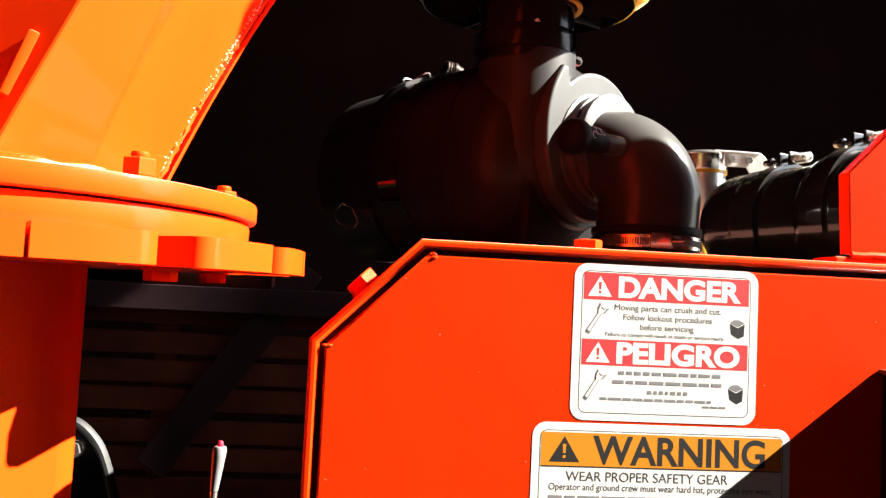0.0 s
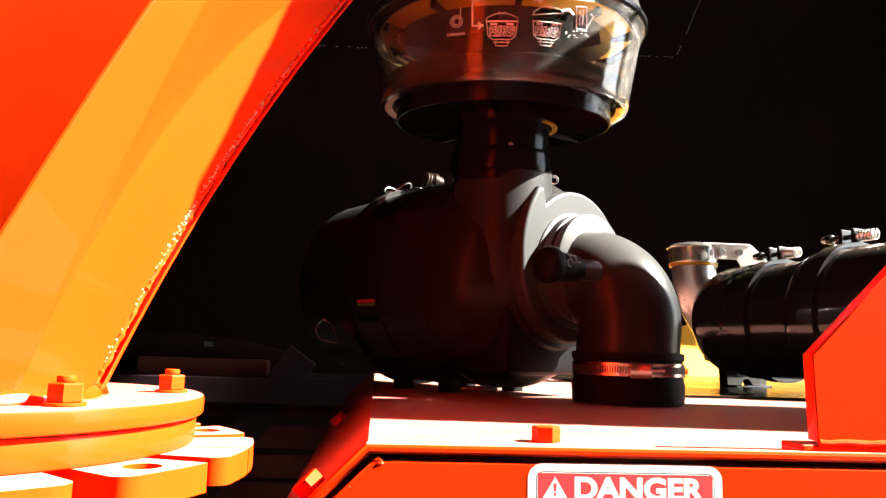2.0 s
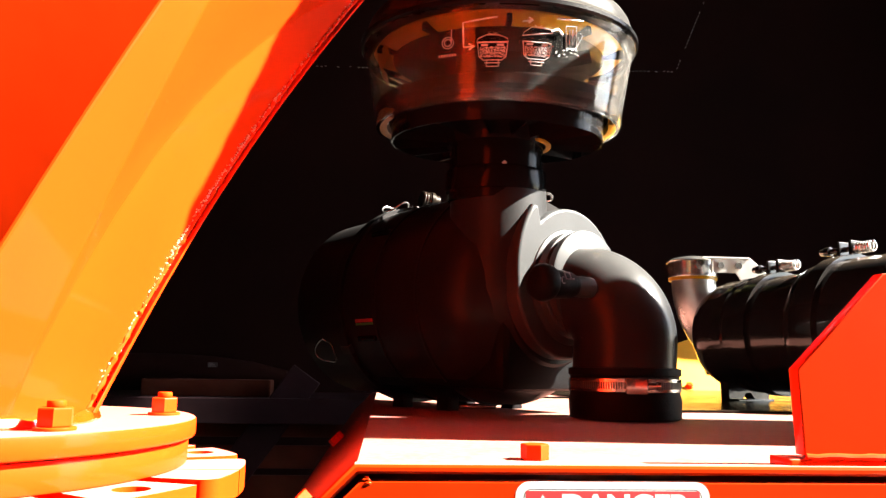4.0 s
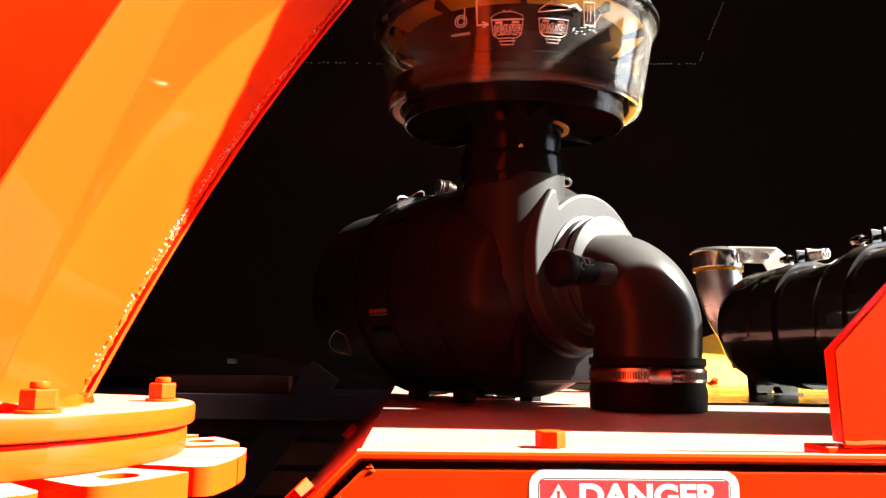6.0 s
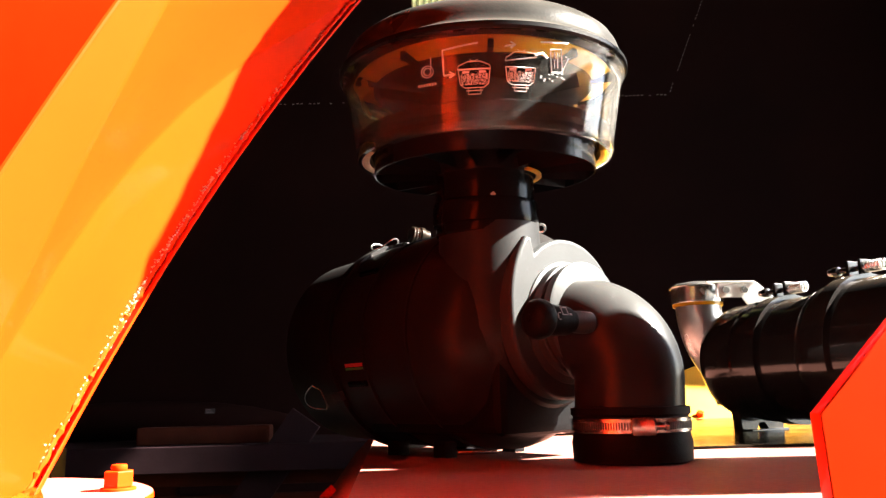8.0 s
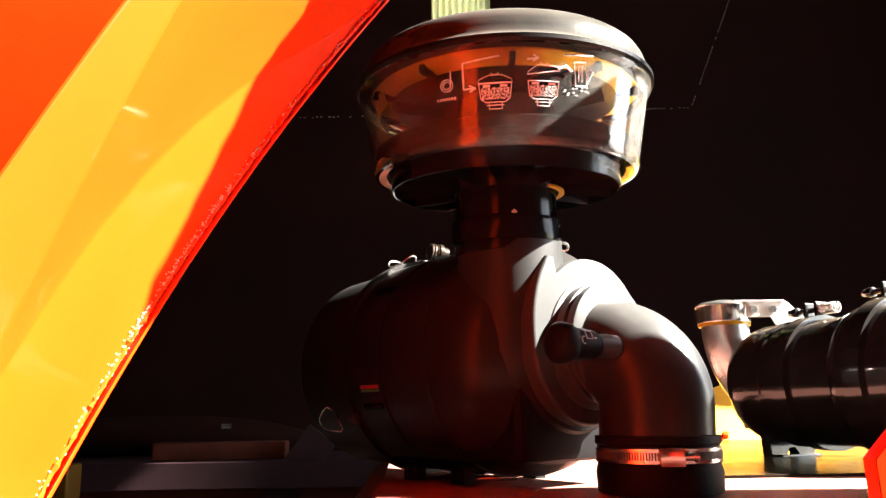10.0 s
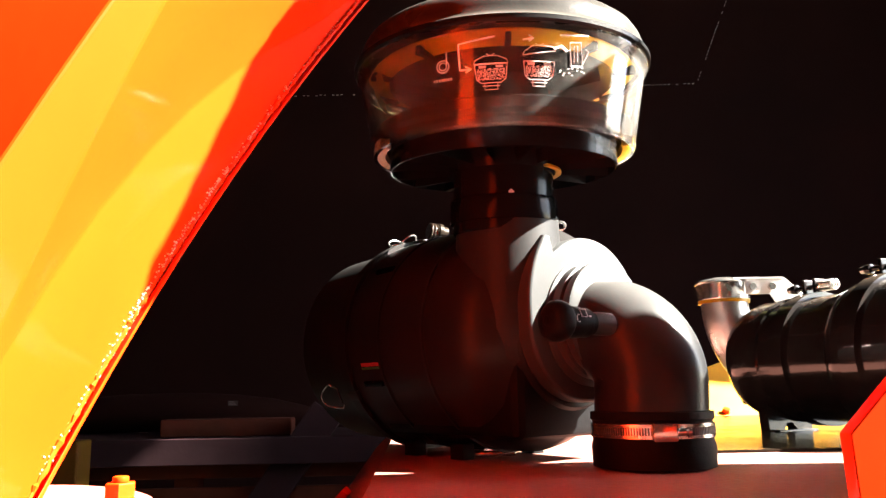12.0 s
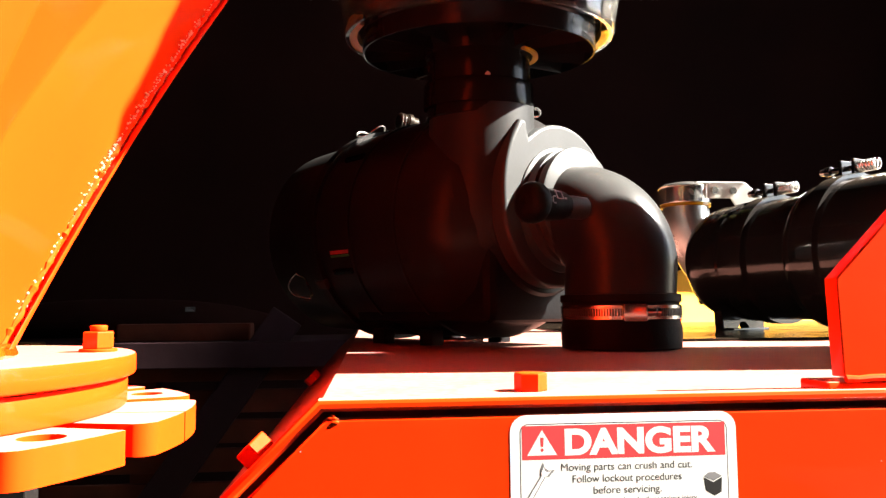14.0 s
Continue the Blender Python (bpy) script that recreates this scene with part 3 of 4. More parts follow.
# square-to-round hood: circle at the flange, rectangle above
bm = bmesh.new()
seg = 8
corner = [(-0.0389, 0.3283), (-0.80, 0.720), (-0.90, 0.244), (-0.108, 0.051)]      # back right, back left, front left, front right
foot = []
for k in range(seg):
    a = 2 * math.pi * k / seg + TWIST + (0.096 if k == 0 else 0.06 if k == 6 else 0)
    rc = RC * (0.715 if k % 2 else 1.0)
    foot.append(Vector((HX + rc * math.cos(a), HY + rc * math.sin(a), ZB)))
foot[0] += Vector((0.003, 0.0, 0))
foot[5] = foot[6] + Vector((-0.075, 0.018, 0))
head = [Vector((*corner[k // 2], ZT)) for k in range(seg)]
BOW = Vector((-0.036, 0.028, 0))                     # the back right edge is hollow
BOW_FRONT = Vector((-0.004, -0.018, 0))
LIP = 0.0060                                         # the side sheet stands proud of the front sheet
def edge_point(k, f):
    return foot[k].lerp(head[k], f) + (BOW if k < 2 else BOW_FRONT) * 4 * f * (1 - f)
def sheet_frame(f):
    """Outward normal of the sunlit sheet at the seam, and the way across it from the seam."""
    across = (edge_point(7, f) - edge_point(0, f)).normalized()
    along = (edge_point(0, min(f + 0.02, 1)) - edge_point(0, max(f - 0.02, 0))).normalized()
    n = along.cross(across).normalized()
    n = n if n.x > 0 else -n
    return n, (across - along * across.dot(along)).normalized()
def hood_point(k, f):
    p = edge_point(k, f)
    return p - sheet_frame(f)[0] * LIP if k < 2 else p
def crease_point(f):
    """The fold that runs over the sunlit sheet, from its low outer corner up to the seam."""
    s = min(max((f - 0.03) / 0.80, 0.04), 0.96)
    p, q = hood_point(7, f), hood_point(0, f)
    return p.lerp(q, s) - sheet_frame(f)[0] * (q - p).length * 0.085 * 4 * s * (1 - s)
levels = 12
rings = [[bm.verts.new(p) for p in [hood_point(k, lv / levels) for k in range(seg)] + [crease_point(lv / levels)]] for lv in range(levels + 1)]
seg += 1
for p, q in zip(rings, rings[1:]):
    for k in range(seg):
        bm.faces.new((p[k], p[(k + 1) % seg], q[(k + 1) % seg], q[k]))
lean = [Vector((0.357, 0.124, 0.5)), Vector((0.2, 0.1, 0.5)), Vector((0.220, 0.112, 0.5)), Vector((0.220, 0.112, 0.5))]
upper = [bm.verts.new(v.co + lean[k // 2 % 4]) for k, v in enumerate(rings[-1])]
for k in range(seg):
    bm.faces.new((rings[-1][k], rings[-1][(k + 1) % seg], upper[(k + 1) % seg], upper[k]))
bmesh.ops.remove_doubles(bm, verts=bm.verts, dist=1e-5)
bmesh.ops.recalc_face_normals(bm, faces=bm.faces)
bmesh.ops.bevel(bm, geom=[e for e in bm.edges if len(e.link_faces) == 2 and e.calc_face_angle(0) > 0.35], offset=0.0018, segments=2, affect="EDGES", profile=0.5)
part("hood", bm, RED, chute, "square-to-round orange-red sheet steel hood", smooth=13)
# standing edge of the side sheet along the seam
bm = bmesh.new()
rows = []
for lv in range(25):
    n, across = sheet_frame(lv / 24)
    e = hood_point(0, lv / 24)
    out = (n + across * 0.85).normalized()
    rows.append([bm.verts.new(e + v) for v in (across * 0.0005 - n * 0.001, across * 0.0005 + out * 0.0080, out * 0.0088 - across * 0.0012, out * 0.0080 - across * 0.0030, -across * 0.0030 - n * 0.001)])
for p, q in zip(rows, rows[1:]):
    for k in range(5):
        bm.faces.new((p[k], p[(k + 1) % 5], q[(k + 1) % 5], q[k]))
for end in (rows[0], rows[-1]):
    bm.faces.new(end)
bmesh.ops.recalc_face_normals(bm, faces=bm.faces)
part("sheet_edge", bm, RED, chute, "standing edge of the side sheet", smooth=50)
# seam weld beside it
bm = bmesh.new()
def seam(f, side=0.0):
    """A point on the seam, side metres from it across the sheet."""
    n, across = sheet_frame(f)
    return hood_point(0, f) + across * (0.0065 + side) + n * 0.0006
n = 190
path, rad = [], []
for k in range(n + 1):
    path.append(seam(k / n) + Vector((random.uniform(-1, 1), random.uniform(-1, 1), random.uniform(-1, 1))) * 0.0008)
    rad.append(0.0016 + 0.0005 * math.sin(k * 2.1) + random.uniform(-0.0006, 0.0008))
sweep(path, rad, 8, bm)
part("weld_bead", bm, BOLTRED, chute, "rough weld bead under paint")
ball = bmesh.new()
bmesh.ops.create_icosphere(ball, subdivisions=2, radius=1.0)
ball.verts.index_update()
shape = [v.co.copy() for v in ball.verts], [[v.index for v in f.verts] for f in ball.faces]
ball.free()
bm = bmesh.new()
for k in range(900):
    f = random.uniform(0.02, 1.0) if k % 2 else min(max(random.gauss(0.36, 0.12), 0.05), 1.0)
    spread = 0.0012 + 0.0022 * min(f / 0.25, 1.0)
    p = seam(f, min(max(-0.0050, random.gauss(-0.0005, spread)), 0.008)) - sheet_frame(f)[0] * 0.0005
    r = random.uniform(0.0004, 0.0009) * (1.5 if random.random() < 0.15 else 1.0)
    vs = [bm.verts.new(p + v * r) for v in shape[0]]
    for loop in shape[1]:
        bm.faces.new([vs[j] for j in loop])
part("weld_spatter", bm, GLINT_SPATTER, chute, "weld spatter paled to stand for sun glints", smooth=80, kind="stuff")
ridge_low, ridge_top = Vector((-0.3375, -0.0674, 1.2590)), Vector((-0.3262, -0.0632, 1.2970))
part("tab", box(-0.0019, 0.0019, -0.0030, 0.0030, 0.0, (ridge_top - ridge_low).length, 0.0012, m=Matrix.Translation(ridge_low) @ (ridge_top - ridge_low).to_track_quat("Z", "Y").to_matrix().to_4x4()), RED, chute)
for a in (19.5, -37, -96, -154, 148, 84):
    bolt(Matrix.Translation((CX + 0.150 * math.cos(radians(a)), CY + 0.150 * math.sin(radians(a)), 1.2213)), BOLTRED, 0.0175, 0.011, "orange-red painted flange nut on the chute flange", stud=0.004, group="flange bolts")
    bolt(aim((CX + 0.150 * math.cos(radians(a + 8)), CY + 0.150 * math.sin(radians(a + 8)), 1.1722), (0, 0, -1)), BOLTRED, 0.0175, 0.0065, "orange-red painted bolt head under the index plate", group="flange bolts")

# ---- air cleaner ----
AX = Vector((0.60, -0.80, 0)).normalized()      # body axis, towards the outlet
END = Vector((0.150, 0.552, 1.384))               # outlet end of the body
air = thing("air_cleaner", (0, 0.62, TOPZ), "black moulded plastic engine air cleaner with an elbow outlet", "air cleaner")
DROP = 0.018                                      # the body hangs a little below the outlet
Ma = aim(END - Vector((0, 0, DROP)), AX)
R = 0.158
part("body", lathe([(0, -0.300), (R - 0.002, -0.300), (R, -0.298), (R, -0.075), (R - 0.006, -0.055), (0.138, -0.030), (0.110, -0.012), (0.100, 0.0), (0.0, 0.002)], Ma, 96), CASING_SHADED, air, "ribbed black plastic cylinder body")
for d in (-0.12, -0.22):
    part("rib", lathe([(R - 0.001, d), (R + 0.003, d + 0.001), (R + 0.003, d + 0.005), (R - 0.001, d + 0.006)], Ma, 96, closed=True), CASING_SHADED, air)
part("end_cover", lathe([(0, -0.468), (0.10, -0.466), (0.138, -0.460), (0.151, -0.444), (0.155, -0.318), (0.164, -0.314), (0.164, -0.296), (0, -0.296)], Ma, 96), CASING_SHADED, air, "removable black end cover")
# scroll flange and ring of the outlet
SIDE = Vector((-AX.y, AX.x, 0))                      # across the outlet, away from the camera
Ms = Matrix((SIDE, Vector((0, 0, 1)), AX)).transposed().to_4x4()
Ms.translation = END + AX * 0.022
scroll = [(0.012 + 0.100 * math.cos(a), 0.100 * math.sin(a)) for a in (radians(131 - 4.2 * k) for k in range(48))]        # round arch
scroll += [(0.101 * math.cos(a), -0.011 + 0.101 * math.sin(a)) for a in (radians(-75 - 5 * k) for k in range(21))]          # lower rim
for k in range(1, 13):                                                                                                     # the rim swells up to a horn
    a, r = radians(180 - 4.8 * k), 0.101 + 0.026 * (k / 12) ** 1.5
    scroll.append((r * math.cos(a), -0.011 + r * math.sin(a)))
scroll += [(-0.0585, 0.0955), (-0.0560, 0.0840)]
part("outlet_scroll", prism(scroll, 0.066, Ms @ Matrix.Translation((0, 0, -0.066)), 0.0045, seg=3), PLASTIC, air, "grey-black horned outlet scroll", smooth=50)
part("scroll_throat", lathe([(0.0, -0.010), (0.082, -0.010), (0.080, 0.002), (0.072, 0.006), (0.0, 0.006)], aim(END + AX * 0.022 + Vector((0.004, 0.003, -0.012)), AX), 72), PLASTIC, air)
part("outlet_ring", lathe([(0.0, 0.0), (0.074, 0.0), (0.074, 0.018), (0.0725, 0.019), (0.070, 0.0195), (0.070, 0.0225), (0.0725, 0.023), (0.0735, 0.025), (0.0735, 0.034), (0.070, 0.036), (0.0, 0.036)], aim(END + AX * 0.020 + Vector((0.004, 0.003, -0.010)), AX), 72), PLASTIC, air)
# inlet tower
NX, NY = 0.069, 0.560
tower = [(0.020, 1.285), (0.046, 1.298), (0.062, 1.325), (0.070, 1.365), (0.0705, 1.440), (0.0690, 1.478), (0.0685, 1.508), (0.060, 1.508), (0.015, 1.30)]
part("inlet_tower", lathe(tower, Matrix.Translation((NX, NY, 0)), 72, closed=True), TOWER, air, "grey-black moulded inlet tower")
# elbow: from the outlet down into the guard top
EX, EY, RE = 0.2240, 0.484, 0.0660
start = END + AX * 0.040 + Vector((0.004, 0.003, -0.024))
pts = []
cz = start.z
bend = 0.0620
hd = (Vector((EX, EY, 0)) - Vector((start.x, start.y, 0)))
run = hd.length
hd.normalize()
pts.append(start)
flat_run = max(run - bend, 0.0005)
for k in range(0, 25):
    a = math.pi / 2 * k / 24
    pts.append(Vector((start.x, start.y, 0)) + hd * (flat_run + bend * math.sin(a)) + Vector((0, 0, cz - bend * (1 - math.cos(a)))))
pts += [Vector((EX, EY, 1.262)), Vector((EX, EY, 1.205))]
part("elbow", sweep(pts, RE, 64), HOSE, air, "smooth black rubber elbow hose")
part("cuff", lathe([(0.0665, 1.1985), (0.0705, 1.2), (0.0715, 1.222), (0.0695, 1.230), (0.0690, 1.252), (0.0715, 1.254), (0.0712, 1.262), (0.0665, 1.263)], Matrix.Translation((EX, EY, 0)), 72, closed=True), RUBBER, air)
# worm-drive hose clamp
clamp = thing("hose_clamp", (EX, EY, 1.24), "bright steel worm-drive hose clamp round the elbow", "hose clamp")
part("band", lathe([(0.0695, 1.2335), (0.0712, 1.2335), (0.0712, 1.2495), (0.0695, 1.2495)], Matrix.Translation((EX, EY, 0)), 96, closed=True), STEEL, clamp)
sl = bmesh.new()
for k in range(-34, 30):
    a = radians(-90 + k * 2.5)
    if -7 < k < 4:
        continue
    box(-0.0008, 0.0008, -0.0003, 0.0003, -0.0042, 0.0042, bm=sl, m=Matrix.Translation((EX + 0.0713 * math.cos(a), EY + 0.0713 * math.sin(a), 1.2415)) @ Matrix.Rotation(a + math.pi / 2, 4, "Z"))
part("slotting", sl, INK, clamp, "row of dark worm slots", smooth=0, kind="stuff")
Mw = Matrix.Translation((EX, EY, 1.2415)) @ Matrix.Rotation(radians(-97), 4, "Z") @ Matrix.Translation((0.077, 0, 0))
part("screw_housing", box(-0.0065, 0.0065, -0.0135, 0.0135, -0.0105, 0.0105, 0.0025, m=Mw), STEEL, clamp)
part("screw", lathe([(0, 0), (0.0055, 0), (0.0055, 0.004), (0.0042, 0.005), (0.0042, 0.016), (0, 0.016)], Mw @ Matrix.Translation((0, 0.028, 0)) @ Matrix.Rotation(radians(90), 4, "X"), 16), STEEL, clamp)
# restriction indicator on the elbow
ind = thing("restriction_indicator", (0.15, 0.45, 1.36), "small black restriction indicator on the elbow", "gauge")
iv = Vector((-0.90, -0.43, 0.03)).normalized()
ib = Vector((0.147, 0.436, 1.363))
Mi0 = aim(ib, iv) @ Matrix.Scale(0.88, 4)
part("body", lathe([(0, 0.0), (0.0150, 0.0), (0.0155, 0.006), (0.0185, 0.008), (0.0195, 0.012), (0.0195, 0.021), (0.0205, 0.023), (0.0210, 0.040), (0.0235, 0.0425), (0.0262, 0.0480), (0.0270, 0.0550), (0.0258, 0.0620), (0.0215, 0.0675), (0.0140, 0.0702), (0.0, 0.0712)], Mi0, 48), RUBBER, ind)
part("stem", lathe([(0, -0.030), (0.0150, -0.030), (0.0155, -0.010), (0.0145, 0.001), (0, 0.001)], Mi0, 32), PLASTIC, ind, "dull grey plastic stem")
part("button", disc(0.006, 0.0708, 0.0725, Mi0, 0.001, 24), RUBBER, ind)
facing = Vector((0.43, -0.90, 0.0)).normalized()
for d, up, w, h in ((0.016, 0.35, 0.0030, 0.0022), (0.027, 0.75, 0.0090, 0.0008), (0.027, 0.25, 0.0090, 0.0008), (0.0315, 0.5, 0.0008, 0.0110), (0.0225, 0.5, 0.0008, 0.0110), (0.036, -0.05, 0.0030, 0.0012), (0.039, 0.15, 0.0012, 0.0060), (0.042, 0.45, 0.0010, 0.0090), (0.036, 0.35, 0.0035, 0.0010)):
    n = (facing * math.cos(up) + Vector((0, 0, 1)) * math.sin(up)).normalized()
    Mi = Matrix.Translation(ib + iv * d * 0.88 + n * (0.0176 if d < 0.021 else 0.0196)) @ Matrix((iv, n.cross(iv), n)).transposed().to_4x4()
    part("scale_mark", box(-w / 2, w / 2, -h / 2, h / 2, -0.0003, 0.0003, m=Mi), GREYINK, ind)

# latches and small fittings on the air cleaner
def body_point(d, ang, r):
    """d along the axis from the outlet end, angle up from the camera's side."""
    side = Vector((-AX.y, AX.x, 0))                      # points away from the camera
    c = END - Vector((0, 0, DROP)) + AX * d
    return c - side * (r * math.cos(ang)) + Vector((0, 0, r * math.sin(ang)))
for ang in (radians(84), radians(-30), radians(-130), radians(150)):
    p = [body_point(-0.352 + 0.020 * math.cos(t) * (1.6 if math.cos(t) > 0 else 1.2), ang + 0.13 * math.sin(t) * (0.75 if math.cos(t) > 0 else 1.0), 0.165 + 0.012 * math.cos(t) ** 2) for t in (2 * math.pi * k / 24 for k in range(25))]
    part("wire_latch", sweep(p, 0.0014, 6), STEEL, air, "bent steel wire latch")
    part("latch_hook", box(-0.012, 0.012, -0.007, 0.007, -0.004, 0.004, 0.0015, m=aim(body_point(-0.305, ang, 0.162), body_point(-0.305, ang, 1.0) - body_point(-0.305, ang, 0))), PLASTIC, air)
for ang in (radians(38), radians(-24)):
    part("moulded_lug", box(-0.022, 0.022, -0.004, 0.004, -0.003, 0.003, 0.001, m=aim(body_point(-0.245, ang, R + 0.0015), body_point(-0.245, ang, 1.0) - body_point(-0.245, ang, 0))), GLOSSP, air)
# small sticker on the side, in three stripes
for da, w, mat, note in ((0.0, 0.0026, SIGNRED, "red stripe of a small sticker"), (-0.034, 0.0016, GREENINK, "green stripe of a small sticker")):
    ang = radians(-14) + da
    Ml = aim(body_point(-0.245, ang, R + 0.0008), body_point(-0.245, ang, 1.0) - body_point(-0.245, ang, 0))
    yx = Ml.to_3x3().inverted() @ AX
    Ml = Ml @ Matrix.Rotation(math.atan2(yx.y, yx.x), 4, "Z")
    part("sticker_stripe", box(-0.022, 0.022, -w, w, -0.0003, 0.0003, m=Ml), mat, air, note)
# threaded port on the body's top
pp = body_point(-0.270, radians(90), R + 0.001)
part("port", lathe([(0, 0), (0.013, 0), (0.013, 0.010), (0.017, 0.011), (0.017, 0.018), (0.0145, 0.020), (0.016, 0.022), (0.0145, 0.025), (0.016, 0.028), (0.0145, 0.031), (0.016, 0.034), (0.013, 0.037), (0, 0.037)], aim(pp + Vector((0.008, 0, 0.012)), (-0.9, -0.35, 0.12)) @ Matrix.Scale(0.85, 4), 24), BRONZE_SHADED, air, "threaded fitting darkened to stand for shade")
# moulded mounting cradle and its feet
c = END + AX * -0.155
Mk = Matrix.Translation((c.x, c.y, 0)) @ Matrix.Rotation(math.atan2(AX.y, AX.x), 4, "Z")
part("mount_cradle", box(-0.130, 0.150, -0.100, 0.092, TOPZ + 0.029, 1.335, 0.012, m=Mk), RUBBER, air, "black moulded mounting cradle")
for dx in (-0.118, -0.012):
    for dy in (-0.075, 0.06):
        part("mount_foot", box(dx, dx + 0.028, dy, dy + 0.022, TOPZ - 0.006, TOPZ + 0.019, 0.003, m=Mk), RUBBER, air)
part("mount_strap", box(-0.03, 0.03, -0.012, 0.012, TOPZ - 0.001, TOPZ + 0.006, 0.001, m=Matrix.Translation((0.052, 0.665, 0)) @ Matrix.Rotation(0.2, 4, "Z")), STEEL, air, "bent zinc mounting strap end")

# ---- pre-cleaner on the inlet tower ----
BX, BY = 0.065, 0.560
Mb = Matrix.Translation((BX, BY, 1.492)) @ Matrix.Rotation(radians(4.0), 4, "X") @ Matrix.Translation((0, 0, -1.500))
pre = thing("pre_cleaner", (BX, BY, 1.5), "black air pre-cleaner with a clear plastic dust bowl", "pre-cleaner")
part("neck", lathe([(0.0, 1.500), (0.0665, 1.500), (0.0680, 1.502), (0.0680, 1.522), (0.0670, 1.524), (0.0670, 1.590), (0.0, 1.590)], Mb, 72), GLOSSP, pre, "glossy black plastic neck")
part("neck_band", lathe([(0.0680, 1.5140), (0.0715, 1.5145), (0.0720, 1.5180), (0.0720, 1.5420), (0.0705, 1.5450), (0.0660, 1.5450)], Mb, 72, closed=True), GLOSSP, pre)
part("printed_mark", box(-0.0028, 0.0028, -0.0002, 0.0002, -0.0028, 0.0028, m=Mb @ Matrix.Translation((0.002, -0.0672, 1.547)) @ Matrix.Rotation(radians(45), 4, "Y")), PRINT, pre)
part("band_loop", sweep([Mb @ Vector((0.0735 + 0.0060 * math.cos(t), -0.012, 1.5105 + 0.0052 * math.sin(t))) for t in (radians(-110 + 12 * k) for k in range(20))], 0.0018, 8), STEEL, pre, "bright wire loop of the neck band")
# intake vanes: ring, hub and blades
part("vane_rim", lathe([(0.1485, 1.5850), (0.1510, 1.5850), (0.1515, 1.6080), (0.1545, 1.6110), (0.1545, 1.6240), (0.150, 1.6240), (0.1485, 1.6080)], Mb, 96, closed=True), GLOSSP, pre)
part("vane_hub", lathe([(0.066, 1.5835), (0.070, 1.5815), (0.074, 1.5930), (0.074, 1.612), (0.066, 1.612)], Mb, 72, closed=True), GLOSSP, pre)
part("hub_seal", lathe([(0.0715, 1.5815), (0.0780, 1.5815), (0.0780, 1.5845), (0.0715, 1.5845)], Mb, 72, closed=True, arc=(radians(-50), radians(60))), AMBER, pre, "thin amber seal ring")
part("deck", lathe([(0.066, 1.612), (0.150, 1.612), (0.150, 1.616), (0.066, 1.616)], Mb, 72, closed=True), GLOSSP, pre)
nv = 16
b0 = box(0.073, 0.149, -0.0008, 0.0008, -0.0085, 0.0085, 0.0)
bmesh.ops.rotate(b0, verts=b0.verts, cent=(0.11, 0, 0), matrix=Matrix.Rotation(radians(14), 3, "X"))
vane_mesh = mesh_of(b0, "vane", GLOSSP, 0)
for k in range(nv):
    v = new("vane", vane_mesh)
    v.parent = pre
    v.matrix_parent_inverse = world_of(pre).inverted()
    v.matrix_basis = Mb @ Matrix.Translation((0, 0, 1.5925)) @ Matrix.Rotation(2 * math.pi * (k + 0.3) / nv, 4, "Z")
# lower skirt under the bowl
part("skirt", lathe([(0.150, 1.618), (0.166, 1.620), (0.171, 1.6255), (0.171, 1.6377), (0.166, 1.6411), (0.140, 1.6429), (0.140, 1.6377), (0.150, 1.6324)], Mb, 96, closed=True), GLOSSP, pre)
# clear bowl, wider at the top
def bowl_r(z):
    return 0.1745 + (z - 1.612) / (1.709 - 1.612) * (0.1905 - 0.1745)
prof = [(0.168, 1.604), (0.173, 1.604), (0.1755, 1.609)] + [(bowl_r(1.615 + 0.092 * k / 6), 1.615 + 0.092 * k / 6) for k in range(7)] + [(0.1945, 1.7107), (0.1945, 1.716), (0.1885, 1.716)]
prof += [(bowl_r(1.7073 - 0.095 * k / 6) - 0.0022, 1.7073 - 0.095 * k / 6) for k in range(7)] + [(0.172, 1.607)]
bowl = part("dust_bowl", lathe(prof, Mb, 128, closed=True), CLEAR, pre, "clear smoky plastic dust bowl", smooth=50)
bowl.visible_shadow = False
part("bowl_gasket", lathe([(0.158, 1.606), (0.1700, 1.606), (0.1705, 1.618), (0.158, 1.618)], Mb, 72, closed=True, arc=(radians(-22), radians(200))), AMBER, pre, "amber plastic ring inside the bowl's foot")
# amber inner deck and the spinner housing inside
part("inner_deck", lathe([(0.152, 1.7035), (0.158, 1.7050), (0.172, 1.7097), (0.180, 1.7142), (0.180, 1.7177), (0.152, 1.7177)], Mb, 96, closed=True), AMBER, pre, "amber plastic deck under the lid")
part("inner_tube", lathe([(0.0, 1.616), (0.150, 1.616), (0.144, 1.628), (0.100, 1.650), (0.080, 1.668), (0.0755, 1.7177), (0.0, 1.7177)], Mb, 72), GLOSSP, pre)
for k in range(6):
    Mv = Mb @ Matrix.Rotation(2 * math.pi * k / 6 + 0.35, 4, "Z")
    part("inner_vane", box(0.082, 0.150, -0.0015, 0.0015, 1.6800, 1.6990, 0.0006, m=Mv @ Matrix.Translation((0.12, 0, 1.6725)) @ Matrix.Rotation(radians(25), 4, "X") @ Matrix.Translation((-0.12, 0, -1.6725))), GLOSSP, pre)
part("inner_plate", lathe([(0.076, 1.6985), (0.1515, 1.7030), (0.1515, 1.7170), (0.076, 1.7170)], Mb, 96, closed=True), GLOSSP, pre, "black plate round the inner tube")
